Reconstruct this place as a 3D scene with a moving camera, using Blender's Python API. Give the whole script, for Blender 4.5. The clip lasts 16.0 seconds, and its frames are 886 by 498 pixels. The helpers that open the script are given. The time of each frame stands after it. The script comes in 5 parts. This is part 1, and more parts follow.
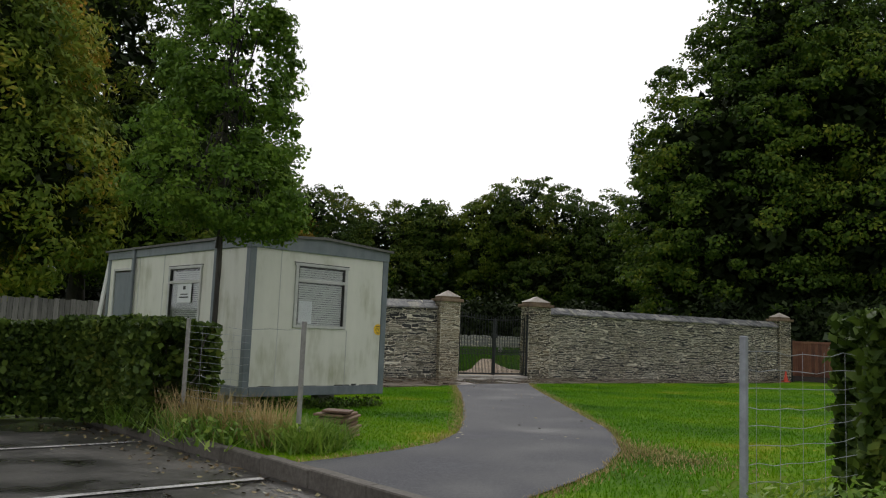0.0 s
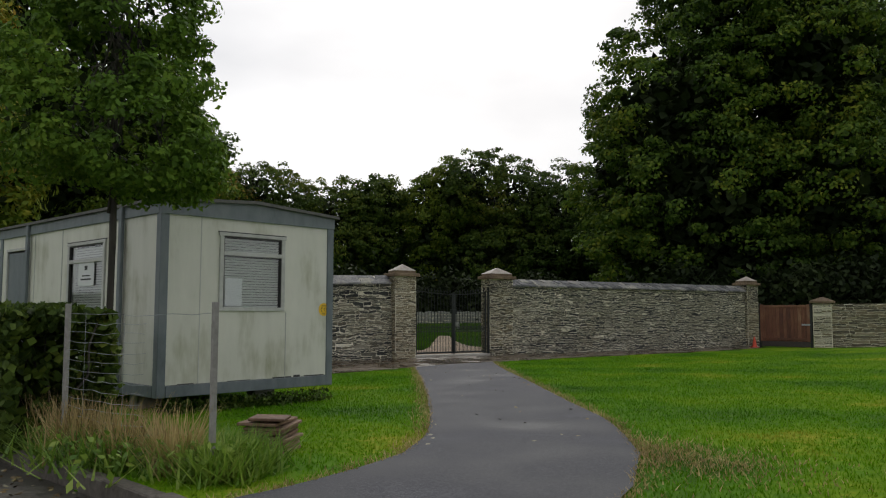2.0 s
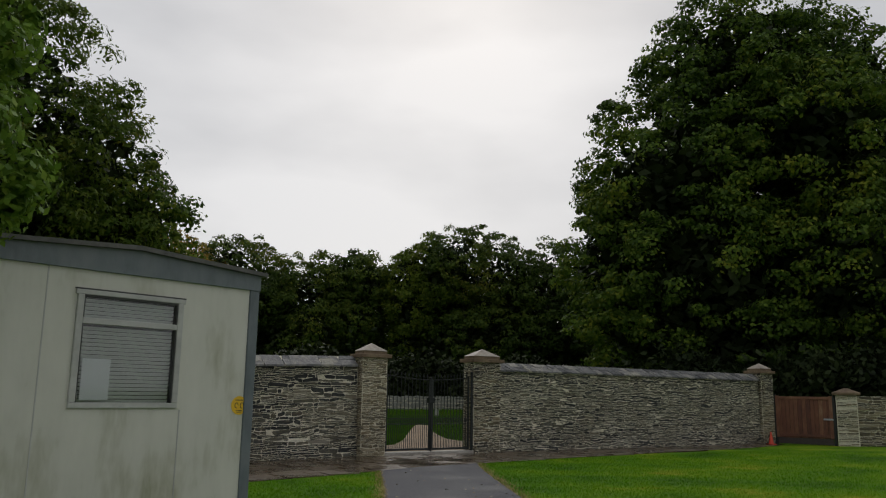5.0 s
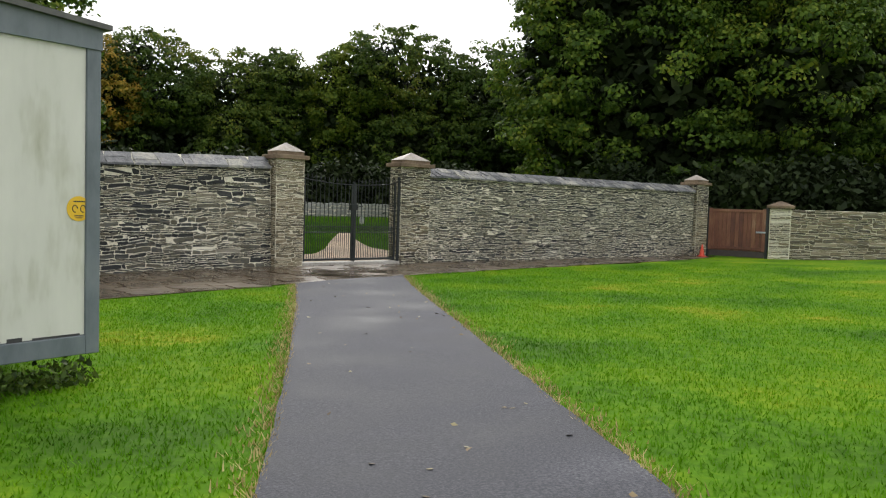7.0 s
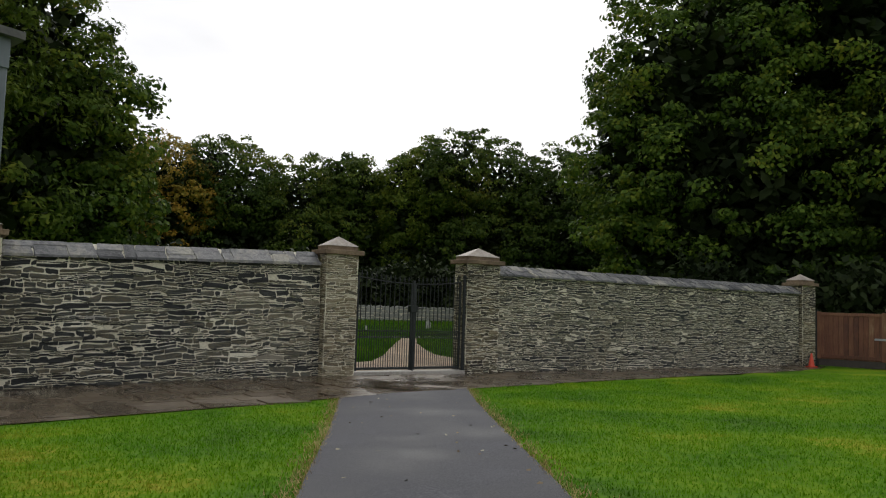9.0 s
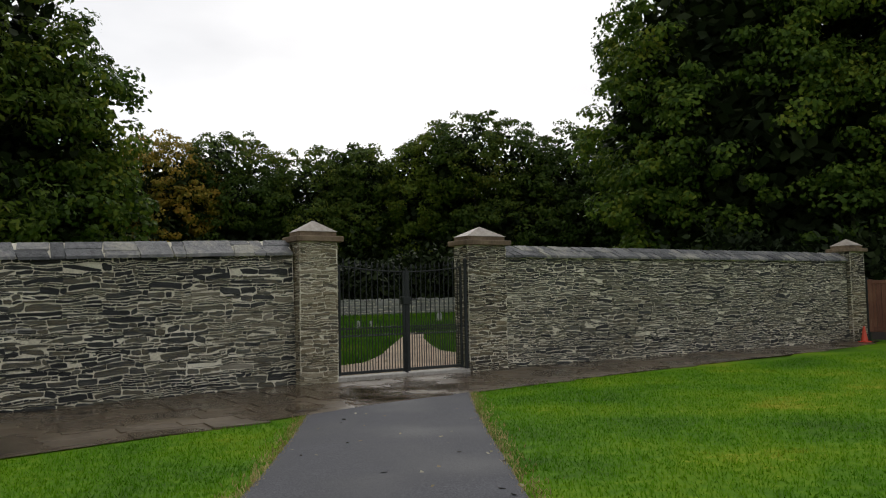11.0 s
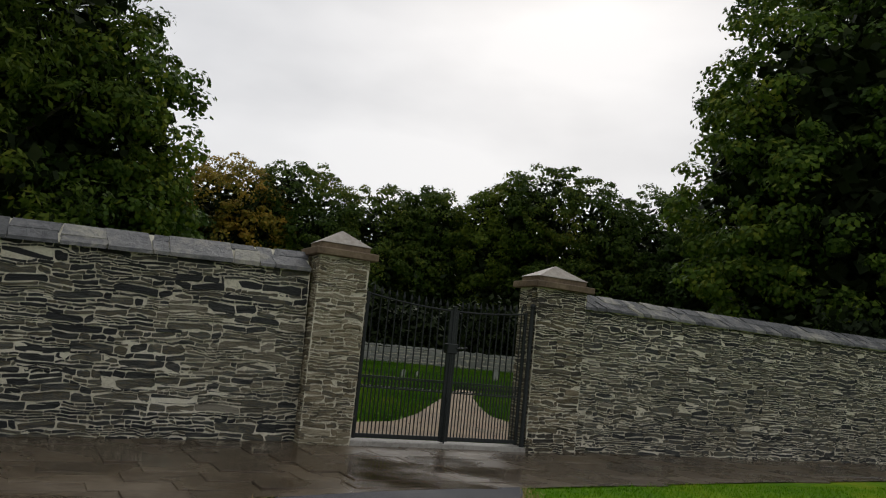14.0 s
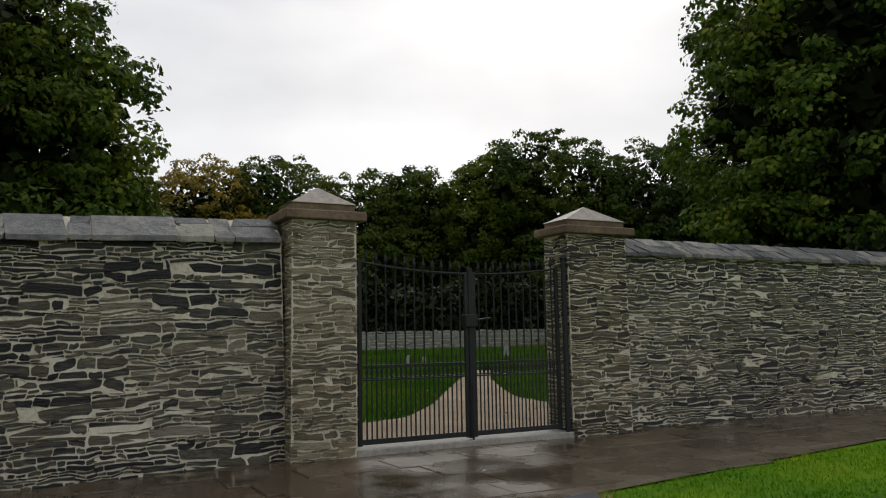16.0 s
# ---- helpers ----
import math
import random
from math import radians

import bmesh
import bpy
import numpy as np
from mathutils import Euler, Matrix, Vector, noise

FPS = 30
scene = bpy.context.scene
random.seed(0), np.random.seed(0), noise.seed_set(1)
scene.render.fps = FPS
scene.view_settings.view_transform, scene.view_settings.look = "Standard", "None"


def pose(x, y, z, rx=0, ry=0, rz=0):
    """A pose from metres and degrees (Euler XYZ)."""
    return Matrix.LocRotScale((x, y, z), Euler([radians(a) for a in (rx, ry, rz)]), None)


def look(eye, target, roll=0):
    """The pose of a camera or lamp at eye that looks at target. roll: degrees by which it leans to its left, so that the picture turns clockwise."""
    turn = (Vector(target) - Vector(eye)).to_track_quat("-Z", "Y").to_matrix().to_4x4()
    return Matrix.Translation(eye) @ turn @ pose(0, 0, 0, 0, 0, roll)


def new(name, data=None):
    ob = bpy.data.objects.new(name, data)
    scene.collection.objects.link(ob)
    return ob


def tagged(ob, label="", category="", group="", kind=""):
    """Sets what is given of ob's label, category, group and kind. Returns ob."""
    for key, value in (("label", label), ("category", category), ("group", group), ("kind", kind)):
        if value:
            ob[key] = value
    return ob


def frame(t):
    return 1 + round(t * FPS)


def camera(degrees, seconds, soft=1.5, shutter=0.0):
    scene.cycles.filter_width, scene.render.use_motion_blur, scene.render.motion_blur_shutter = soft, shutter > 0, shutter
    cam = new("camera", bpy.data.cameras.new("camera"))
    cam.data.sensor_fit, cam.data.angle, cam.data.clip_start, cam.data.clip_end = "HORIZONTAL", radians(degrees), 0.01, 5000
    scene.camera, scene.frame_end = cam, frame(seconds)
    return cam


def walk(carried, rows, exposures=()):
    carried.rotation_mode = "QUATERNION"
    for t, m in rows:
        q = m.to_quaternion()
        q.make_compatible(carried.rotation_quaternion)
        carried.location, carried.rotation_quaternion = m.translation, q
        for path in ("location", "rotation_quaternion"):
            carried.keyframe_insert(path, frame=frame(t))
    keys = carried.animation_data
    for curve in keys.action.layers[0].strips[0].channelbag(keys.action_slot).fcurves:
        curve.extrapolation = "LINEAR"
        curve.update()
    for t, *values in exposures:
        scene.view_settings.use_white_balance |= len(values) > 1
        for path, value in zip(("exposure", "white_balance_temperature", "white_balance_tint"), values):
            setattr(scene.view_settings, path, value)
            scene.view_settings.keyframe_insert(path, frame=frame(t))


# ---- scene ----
cam = camera(58.0, 16.0, 1.15)
PATH = [
    (0, (-14.76, -25.719, 1.475), (-13.816, -23.968, 1.689), 2.3),
    (0.5, (-14.55, -25.201, 1.458), (-13.5, -23.507, 1.622), 1.9),
    (1, (-14.306, -24.703, 1.439), (-13.259, -23.003, 1.552), 3.1),
    (1.5, (-14.066, -24.239, 1.523), (-13.06, -22.517, 1.664), 1.6),
    (2, (-13.703, -23.586, 1.48), (-12.648, -21.895, 1.639), 0.1),
    (2.5, (-13.608, -23.0, 1.499), (-12.573, -21.3, 1.694), 2.3),
    (3, (-13.136, -22.441, 1.46), (-12.006, -20.802, 1.646), -0.8),
    (5.5, (-11.312, -20.072, 1.715), (-10.244, -18.423, 2.088), 1.2),
    (6, (-11.028, -19.722, 1.704), (-9.911, -18.074, 1.893), 0.5),
    (6.5, (-10.515, -19.082, 1.686), (-9.302, -17.492, 1.637), 0.4),
    (7, (-10.157, -18.466, 1.657), (-8.911, -16.906, 1.547), 1.8),
    (7.5, (-9.753, -17.981, 1.615), (-8.555, -16.383, 1.707), 2.5),
    (8, (-9.383, -17.388, 1.631), (-8.349, -15.682, 1.773), 3.2),
    (8.5, (-9.14, -16.953, 1.606), (-7.95, -15.355, 1.786), -1.1),
    (9, (-8.535, -16.459, 1.577), (-7.442, -14.791, 1.723), 1.9),
    (11.5, (-6.27, -13.98, 1.55), (-5.235, -12.27, 1.665), -2.0),
    (12, (-5.985, -13.504, 1.514), (-5.025, -11.755, 1.643), -1.6),
    (12.5, (-5.754, -12.989, 1.497), (-4.892, -11.199, 1.726), -0.4),
    (13, (-5.266, -12.638, 1.446), (-4.368, -10.873, 1.725), -1.4),
    (13.5, (-4.842, -11.88, 1.445), (-3.979, -10.097, 1.721), 1.0),
    (14, (-4.549, -11.262, 1.458), (-3.654, -9.491, 1.712), 5.7),
    (14.5, (-4.278, -10.756, 1.416), (-3.469, -8.941, 1.646), 4.1),
    (15, (-4.009, -10.057, 1.319), (-3.108, -8.291, 1.585), 0.2),
    (15.5, (-3.64, -9.413, 1.425), (-2.818, -7.608, 1.684), 2.0),
    (16, (-3.546, -8.834, 1.345), (-2.621, -7.073, 1.559), -1.0),
]
EXPOSURES = [(0, 0.02), (1.5, 0.08), (2.2, -0.22), (3, -0.28), (5.3, -0.55), (5.7, -0.56), (6.1, -0.35), (6.5, 0.75), (7.0, 0.9), (7.5, 0.7), (8.0, 0.25), (8.5, 0.02), (9, 0.04), (11.5, -0.06), (12.0, -0.08), (12.5, -0.38), (14, -0.36), (14.5, -0.24), (16, -0.22)]
walk(cam, [(t, look(eye, target, roll)) for t, eye, target, roll in PATH], EXPOSURES)


# ---- world and light: an overcast sky ----
world = bpy.data.worlds.new("overcast_sky")
scene.world = world
world.use_nodes = True
wn, wl = world.node_tree.nodes, world.node_tree.links
wn.clear()
w_out = wn.new("ShaderNodeOutputWorld")
w_bg = wn.new("ShaderNodeBackground")
w_sky = wn.new("ShaderNodeTexSky")
w_sky.sky_type = "NISHITA"
w_sky.sun_disc = False
w_sky.sun_elevation = radians(38)
w_sky.sun_rotation = radians(35)
w_sky.air_density, w_sky.dust_density = 1.0, 3.0
w_co = wn.new("ShaderNodeTexCoord")
w_map = wn.new("ShaderNodeMapping")
w_map.inputs["Scale"].default_value = (1.0, 1.0, 2.6)
w_noise = wn.new("ShaderNodeTexNoise")
w_noise.inputs["Scale"].default_value = 1.7
w_noise.inputs["Detail"].default_value = 6.0
w_noise.inputs["Roughness"].default_value = 0.45
w_ramp = wn.new("ShaderNodeValToRGB")
w_ramp.color_ramp.elements[0].position, w_ramp.color_ramp.elements[0].color = 0.36, (5.3, 5.45, 5.75, 1)
w_ramp.color_ramp.elements[1].position, w_ramp.color_ramp.elements[1].color = 0.64, (9.4, 9.4, 9.5, 1)
w_mix = wn.new("ShaderNodeMixRGB")
w_mix.inputs[0].default_value = 0.9
w_bg.inputs["Strength"].default_value = 0.1
# the cloud is thinner and brighter towards the hidden sun, beyond the wall
w_dot = wn.new("ShaderNodeVectorMath")
w_dot.operation = "DOT_PRODUCT"
w_dot.inputs[1].default_value = (0.46, 0.66, 0.60)
w_glow = wn.new("ShaderNodeMapRange")
w_glow.inputs["From Min"].default_value, w_glow.inputs["From Max"].default_value = -1.0, 1.0
w_glow.inputs["To Min"].default_value, w_glow.inputs["To Max"].default_value = 0.85, 1.2
w_mul = wn.new("ShaderNodeMixRGB")
w_mul.blend_type = "MULTIPLY"
w_mul.inputs[0].default_value = 1.0
wl.new(w_co.outputs["Generated"], w_dot.inputs[0])
wl.new(w_dot.outputs["Value"], w_glow.inputs["Value"])
wl.new(w_glow.outputs["Result"], w_mul.inputs[2])
wl.new(w_co.outputs["Generated"], w_map.inputs["Vector"])
wl.new(w_map.outputs["Vector"], w_noise.inputs["Vector"])
wl.new(w_noise.outputs["Fac"], w_ramp.inputs["Fac"])
wl.new(w_sky.outputs["Color"], w_mix.inputs[1])
wl.new(w_ramp.outputs["Color"], w_mix.inputs[2])
wl.new(w_mix.outputs["Color"], w_mul.inputs[1])
wl.new(w_mul.outputs["Color"], w_bg.inputs["Color"])
wl.new(w_bg.outputs["Background"], w_out.inputs["Surface"])
sun_data = bpy.data.lights.new("sun", "SUN")
sun_data.energy, sun_data.angle, sun_data.color = 0.85, radians(40), (1.0, 0.97, 0.92)
sun = new("sun", sun_data)
sun.matrix_basis = look((0, 0, 40), (-18.4, -26.4, 16))


# ---- materials ----
def mat(name, ramp, scale=8.0, big=0.7, rough=0.75, bump=0.25, metal=0.0, mix_big=0.5, rnd=0.0, island=0.0,
        stretch=(1, 1, 1), detail=6.0, rough_var=0.1, translucent=0.0, spec=0.5, dist=0.01):
    """A procedural surface: a colour ramp over fine and broad noise, with relief."""
    m = bpy.data.materials.new(name)
    m.use_nodes = True
    n, l = m.node_tree.nodes, m.node_tree.links
    n.clear()
    out = n.new("ShaderNodeOutputMaterial")
    b = n.new("ShaderNodeBsdfPrincipled")
    geo = n.new("ShaderNodeNewGeometry")
    mp = n.new("ShaderNodeMapping")
    mp.inputs["Scale"].default_value = stretch
    l.new(geo.outputs["Position"], mp.inputs["Vector"])
    fine, broad = n.new("ShaderNodeTexNoise"), n.new("ShaderNodeTexNoise")
    fine.inputs["Scale"].default_value, fine.inputs["Detail"].default_value = scale, detail
    fine.inputs["Roughness"].default_value = 0.65
    broad.inputs["Scale"].default_value, broad.inputs["Detail"].default_value = big, 3.0
    l.new(mp.outputs["Vector"], fine.inputs["Vector"])
    l.new(geo.outputs["Position"], broad.inputs["Vector"])
    mx = n.new("ShaderNodeMath")
    mx.operation = "MULTIPLY_ADD"
    sub = n.new("ShaderNodeMath")
    sub.operation = "SUBTRACT"
    l.new(broad.outputs["Fac"], sub.inputs[0])
    sub.inputs[1].default_value = 0.5
    l.new(sub.outputs[0], mx.inputs[0])
    mx.inputs[1].default_value = mix_big * 2
    l.new(fine.outputs["Fac"], mx.inputs[2])
    fac = mx.outputs[0]
    for amount, source in ((rnd, "obj"), (island, "isl")):
        if amount:
            node = n.new("ShaderNodeObjectInfo") if source == "obj" else geo
            s = n.new("ShaderNodeMath")
            s.operation = "SUBTRACT"
            l.new(node.outputs["Random" if source == "obj" else "Random Per Island"], s.inputs[0])
            s.inputs[1].default_value = 0.5
            a = n.new("ShaderNodeMath")
            a.operation = "MULTIPLY_ADD"
            l.new(s.outputs[0], a.inputs[0])
            a.inputs[1].default_value = amount
            l.new(fac, a.inputs[2])
            fac = a.outputs[0]
    cr = n.new("ShaderNodeValToRGB")
    els = cr.color_ramp.elements
    while len(els) < len(ramp):
        els.new(0.5)
    for e, (p, c) in zip(els, ramp):
        e.position, e.color = p, (*c, 1)
    l.new(fac, cr.inputs["Fac"])
    l.new(cr.outputs["Color"], b.inputs["Base Color"])
    rr = n.new("ShaderNodeMapRange")
    rr.inputs["To Min"].default_value, rr.inputs["To Max"].default_value = max(0.02, rough - rough_var), min(1, rough + rough_var)
    rr.inputs["From Min"].default_value, rr.inputs["From Max"].default_value = 0.3, 0.7
    l.new(broad.outputs["Fac"], rr.inputs["Value"])
    l.new(rr.outputs["Result"], b.inputs["Roughness"])
    b.inputs["Metallic"].default_value = metal
    b.inputs["Specular IOR Level"].default_value = spec
    if bump:
        bp = n.new("ShaderNodeBump")
        bp.inputs["Strength"].default_value, bp.inputs["Distance"].default_value = bump, dist
        l.new(fine.outputs["Fac"], bp.inputs["Height"])
        l.new(bp.outputs["Normal"], b.inputs["Normal"])
    if translucent:
        tr = n.new("ShaderNodeBsdfTranslucent")
        l.new(cr.outputs["Color"], tr.inputs["Color"])
        ms = n.new("ShaderNodeMixShader")
        ms.inputs[0].default_value = translucent
        l.new(b.outputs[0], ms.inputs[1])
        l.new(tr.outputs[0], ms.inputs[2])
        l.new(ms.outputs[0], out.inputs["Surface"])
    else:
        l.new(b.outputs[0], out.inputs["Surface"])
    return m


STONE = mat("slate_stone", [(0.0, (0.017, 0.019, 0.019)), (0.18, (0.042, 0.045, 0.041)), (0.30, (0.080, 0.080, 0.068)), (0.40, (0.135, 0.112, 0.066)), (0.50, (0.066, 0.070, 0.062)), (0.60, (0.155, 0.136, 0.088)), (0.70, (0.096, 0.104, 0.094)), (0.84, (0.190, 0.165, 0.108)), (1.0, (0.27, 0.245, 0.19))],
            scale=10, big=1.1, rough=0.6, bump=1.0, rnd=0.9, island=0.9, mix_big=0.25, dist=0.05, stretch=(0.55, 0.55, 2.6))
STONE_WARM = mat("pillar_stone", [(0.0, (0.034, 0.030, 0.022)), (0.22, (0.090, 0.078, 0.052)), (0.40, (0.175, 0.142, 0.082)), (0.53, (0.110, 0.102, 0.078)), (0.70, (0.235, 0.190, 0.112)), (1.0, (0.34, 0.295, 0.20))],
                 scale=10, big=1.3, rough=0.65, bump=1.0, rnd=0.85, island=0.85, mix_big=0.2, dist=0.05, stretch=(0.55, 0.55, 2.6))
MORTAR = mat("lime_mortar", [(0.2, (0.42, 0.385, 0.29)), (0.45, (0.68, 0.635, 0.50)), (0.8, (0.82, 0.78, 0.645))], scale=26, big=0.9, rough=0.9, bump=0.7, dist=0.012)
COPING = mat("coping_slate", [(0.1, (0.033, 0.034, 0.036)), (0.42, (0.094, 0.096, 0.099)), (0.62, (0.160, 0.157, 0.154)), (0.95, (0.330, 0.314, 0.253))],
             scale=9, big=1.6, rough=0.6, bump=1.0, rnd=0.6, island=0.3, mix_big=0.45, dist=0.04)
SANDSTONE = mat("sandstone_cap", [(0.2, (0.085, 0.055, 0.032)), (0.5, (0.155, 0.108, 0.066)), (0.8, (0.25, 0.185, 0.12))], scale=18, big=2.2, rough=0.8, bump=0.3, mix_big=0.6)
CAP_TOP = mat("cap_top_stone", [(0.2, (0.24, 0.205, 0.165)), (0.5, (0.36, 0.315, 0.265)), (0.8, (0.47, 0.42, 0.36))], scale=16, big=3, rough=0.6, bump=0.3)
SLAB = mat("wet_paving", [(0.2, (0.038, 0.025, 0.015)), (0.5, (0.080, 0.056, 0.034)), (0.8, (0.145, 0.110, 0.070))], scale=9, big=0.8, rough=0.24, bump=0.15, rnd=0.2, island=0.4, mix_big=0.5, rough_var=0.2)
SILL = mat("gate_sill_stone", [(0.2, (0.22, 0.205, 0.18)), (0.6, (0.40, 0.38, 0.34)), (0.9, (0.52, 0.49, 0.45))], scale=16, rough=0.7)
ASPHALT = mat("path_asphalt", [(0.2, (0.026, 0.028, 0.032)), (0.5, (0.050, 0.051, 0.060)), (0.72, (0.104, 0.104, 0.116)), (0.95, (0.21, 0.21, 0.21))], scale=55, big=0.7, rough=0.75, bump=0.8, detail=5, mix_big=0.42, dist=0.007, spec=0.3, rough_var=0.15)
CARPARK = mat("wet_tarmac", [(0.2, (0.018, 0.017, 0.016)), (0.45, (0.044, 0.041, 0.038)), (0.7, (0.092, 0.084, 0.072)), (0.95, (0.150, 0.132, 0.110))], scale=22, big=0.8, rough=0.36, bump=0.5, detail=8, mix_big=0.75, rough_var=0.26, dist=0.006)
KERB = mat("kerb_concrete", [(0.2, (0.057, 0.049, 0.038)), (0.5, (0.108, 0.094, 0.078)), (0.8, (0.167, 0.151, 0.130))], scale=20, big=1.6, rough=0.8, bump=0.4, rnd=0.25)
LINE = mat("worn_white_line", [(0.36, (0.07, 0.065, 0.06)), (0.50, (0.40, 0.39, 0.37)), (0.8, (0.62, 0.61, 0.58))], scale=30, big=3, rough=0.6, mix_big=0.35)
LAWN = mat("lawn_soil", [(0.2, (0.040, 0.105, 0.002)), (0.45, (0.075, 0.178, 0.003)), (0.71, (0.135, 0.230, 0.005)), (0.96, (0.30, 0.28, 0.03))], scale=6, big=0.35, rough=0.9, bump=0.5, mix_big=0.85, dist=0.02, spec=0.1)
GRASS = mat("grass_blade", [(0.08, (0.044, 0.138, 0.002)), (0.42, (0.094, 0.245, 0.003)), (0.71, (0.150, 0.290, 0.005)), (0.96, (0.33, 0.33, 0.036))], scale=1.8, big=0.35, rough=0.75, bump=0, island=0.12, mix_big=0.85, translucent=0.3, spec=0.12)
# long rank grass; its colour is also darkened for shade from surrounding trees
RANK_SHADED = mat("shaded_rank_grass_blade", [(0.08, (0.022, 0.070, 0.004)), (0.42, (0.048, 0.135, 0.006)), (0.71, (0.090, 0.180, 0.010)), (0.96, (0.20, 0.20, 0.03))], scale=1.8, big=0.5, rough=0.75, bump=0, island=0.4, mix_big=0.6, translucent=0.3, spec=0.12)
GRAVEL = mat("gravel", [(0.25, (0.135, 0.095, 0.055)), (0.5, (0.26, 0.19, 0.118)), (0.8, (0.40, 0.31, 0.215))], scale=45, big=0.8, rough=0.85, bump=0.7, mix_big=0.45)
LEAF_DARK = mat("sycamore_leaf", [(0.08, (0.022, 0.046, 0.006)), (0.4, (0.053, 0.101, 0.012)), (0.7, (0.110, 0.170, 0.018)), (0.97, (0.241, 0.258, 0.027))], scale=0.5, big=0.16, rough=0.6, bump=0, island=0.5, mix_big=0.5, translucent=0.28, spec=0.15)
LEAF_CHEST = mat("chestnut_leaf", [(0.08, (0.022, 0.042, 0.006)), (0.42, (0.055, 0.096, 0.012)), (0.68, (0.110, 0.155, 0.018)), (0.86, (0.20, 0.205, 0.025)), (0.98, (0.26, 0.17, 0.03))], scale=0.35, big=0.14, rough=0.6, bump=0, island=0.3, mix_big=0.55, translucent=0.3, spec=0.12)
LEAF_RUST = mat("rusty_chestnut_leaf", [(0.08, (0.058, 0.091, 0.013)), (0.38, (0.126, 0.185, 0.025)), (0.55, (0.235, 0.277, 0.035)), (0.70, (0.386, 0.328, 0.042)), (0.83, (0.504, 0.269, 0.050)), (0.97, (0.370, 0.160, 0.043))], scale=0.35, big=0.16, rough=0.6, bump=0, island=0.28, mix_big=0.7, translucent=0.32, spec=0.12)
LEAF_LIME = mat("light_green_leaf", [(0.1, (0.030, 0.055, 0.008)), (0.45, (0.075, 0.120, 0.014)), (0.72, (0.150, 0.190, 0.020)), (0.97, (0.24, 0.24, 0.030))], scale=0.3, big=0.1, rough=0.6, bump=0, island=0.4, mix_big=0.5, translucent=0.3, spec=0.12)
LEAF_FAR = mat("far_leaf", [(0.1, (0.021, 0.039, 0.008)), (0.45, (0.048, 0.085, 0.013)), (0.72, (0.098, 0.140, 0.018)), (0.97, (0.207, 0.207, 0.028))], scale=0.25, big=0.06, rough=0.6, bump=0, island=0.4, mix_big=0.6, translucent=0.28, spec=0.15)
LEAF_YELLOW = mat("yellowing_leaf", [(0.1, (0.07, 0.085, 0.012)), (0.4, (0.19, 0.165, 0.022)), (0.65, (0.34, 0.23, 0.028)), (0.97, (0.38, 0.20, 0.03))], scale=0.4, big=0.12, rough=0.6, bump=0, island=0.4, translucent=0.25, spec=0.2)
LEAF_YOUNG = mat("young_tree_leaf", [(0.08, (0.043, 0.086, 0.011)), (0.45, (0.102, 0.192, 0.022)), (0.75, (0.168, 0.270, 0.030)), (0.97, (0.252, 0.336, 0.048))], scale=1.2, big=0.5, rough=0.6, bump=0, island=0.5, mix_big=0.4, translucent=0.32, spec=0.15)
LEAF_HEDGE = mat("hedge_leaf", [(0.08, (0.016, 0.033, 0.006)), (0.4, (0.049, 0.086, 0.013)), (0.72, (0.107, 0.160, 0.023)), (0.97, (0.230, 0.238, 0.041))], scale=1.5, big=0.7, rough=0.6, bump=0, island=0.55, mix_big=0.4, translucent=0.2, spec=0.2)
WEED = mat("weed_leaf", [(0.1, (0.066, 0.150, 0.012)), (0.5, (0.150, 0.270, 0.026)), (0.9, (0.300, 0.396, 0.072))], scale=3, big=0.8, rough=0.5, bump=0, island=0.6, translucent=0.35)
DRY = mat("dry_grass", [(0.15, (0.20, 0.145, 0.055)), (0.5, (0.40, 0.30, 0.125)), (0.9, (0.56, 0.44, 0.21))], scale=3, big=0.8, rough=0.7, bump=0, island=0.6, translucent=0.35)
# leaf colour with shade painted in, for crown insides and the thickets
LEAF_SHADED = mat("shade_darkened_leaf", [(0.1, (0.011, 0.017, 0.008)), (0.5, (0.022, 0.033, 0.012)), (0.9, (0.047, 0.062, 0.021))], scale=0.6, big=0.2, rough=0.6, bump=0, island=0.4, spec=0.05)
BARK = mat("bark", [(0.2, (0.022, 0.020, 0.016)), (0.5, (0.052, 0.047, 0.038)), (0.8, (0.10, 0.09, 0.072))], scale=7, big=1, rough=0.9, bump=0.8, stretch=(1, 1, 0.25), dist=0.03)
CABIN = mat("cabin_panel", [(0.15, (0.34, 0.34, 0.22)), (0.34, (0.52, 0.515, 0.42)), (0.5, (0.63, 0.625, 0.545)), (0.85, (0.70, 0.69, 0.61))], scale=3.5, big=1.2, rough=0.5, bump=0.05, stretch=(1.1, 1.1, 0.28), mix_big=0.5, detail=4)
CABIN_GREY = mat("cabin_grey_trim", [(0.2, (0.095, 0.115, 0.125)), (0.5, (0.145, 0.170, 0.185)), (0.8, (0.19, 0.21, 0.22))], scale=6, big=1.5, rough=0.5, bump=0.08, stretch=(1, 1, 0.4))
ROOF = mat("cabin_roof_felt", [(0.2, (0.06, 0.06, 0.06)), (0.6, (0.14, 0.135, 0.125)), (0.9, (0.24, 0.22, 0.20))], scale=10, rough=0.8)
FRAME_MAT = mat("window_frame", [(0.2, (0.36, 0.36, 0.34)), (0.6, (0.50, 0.50, 0.47)), (0.9, (0.58, 0.58, 0.55))], scale=10, rough=0.45, bump=0.05)
SEAL = mat("dark_seal", [(0.2, (0.03, 0.03, 0.03)), (0.8, (0.07, 0.07, 0.065))], scale=10, rough=0.7, bump=0.05)
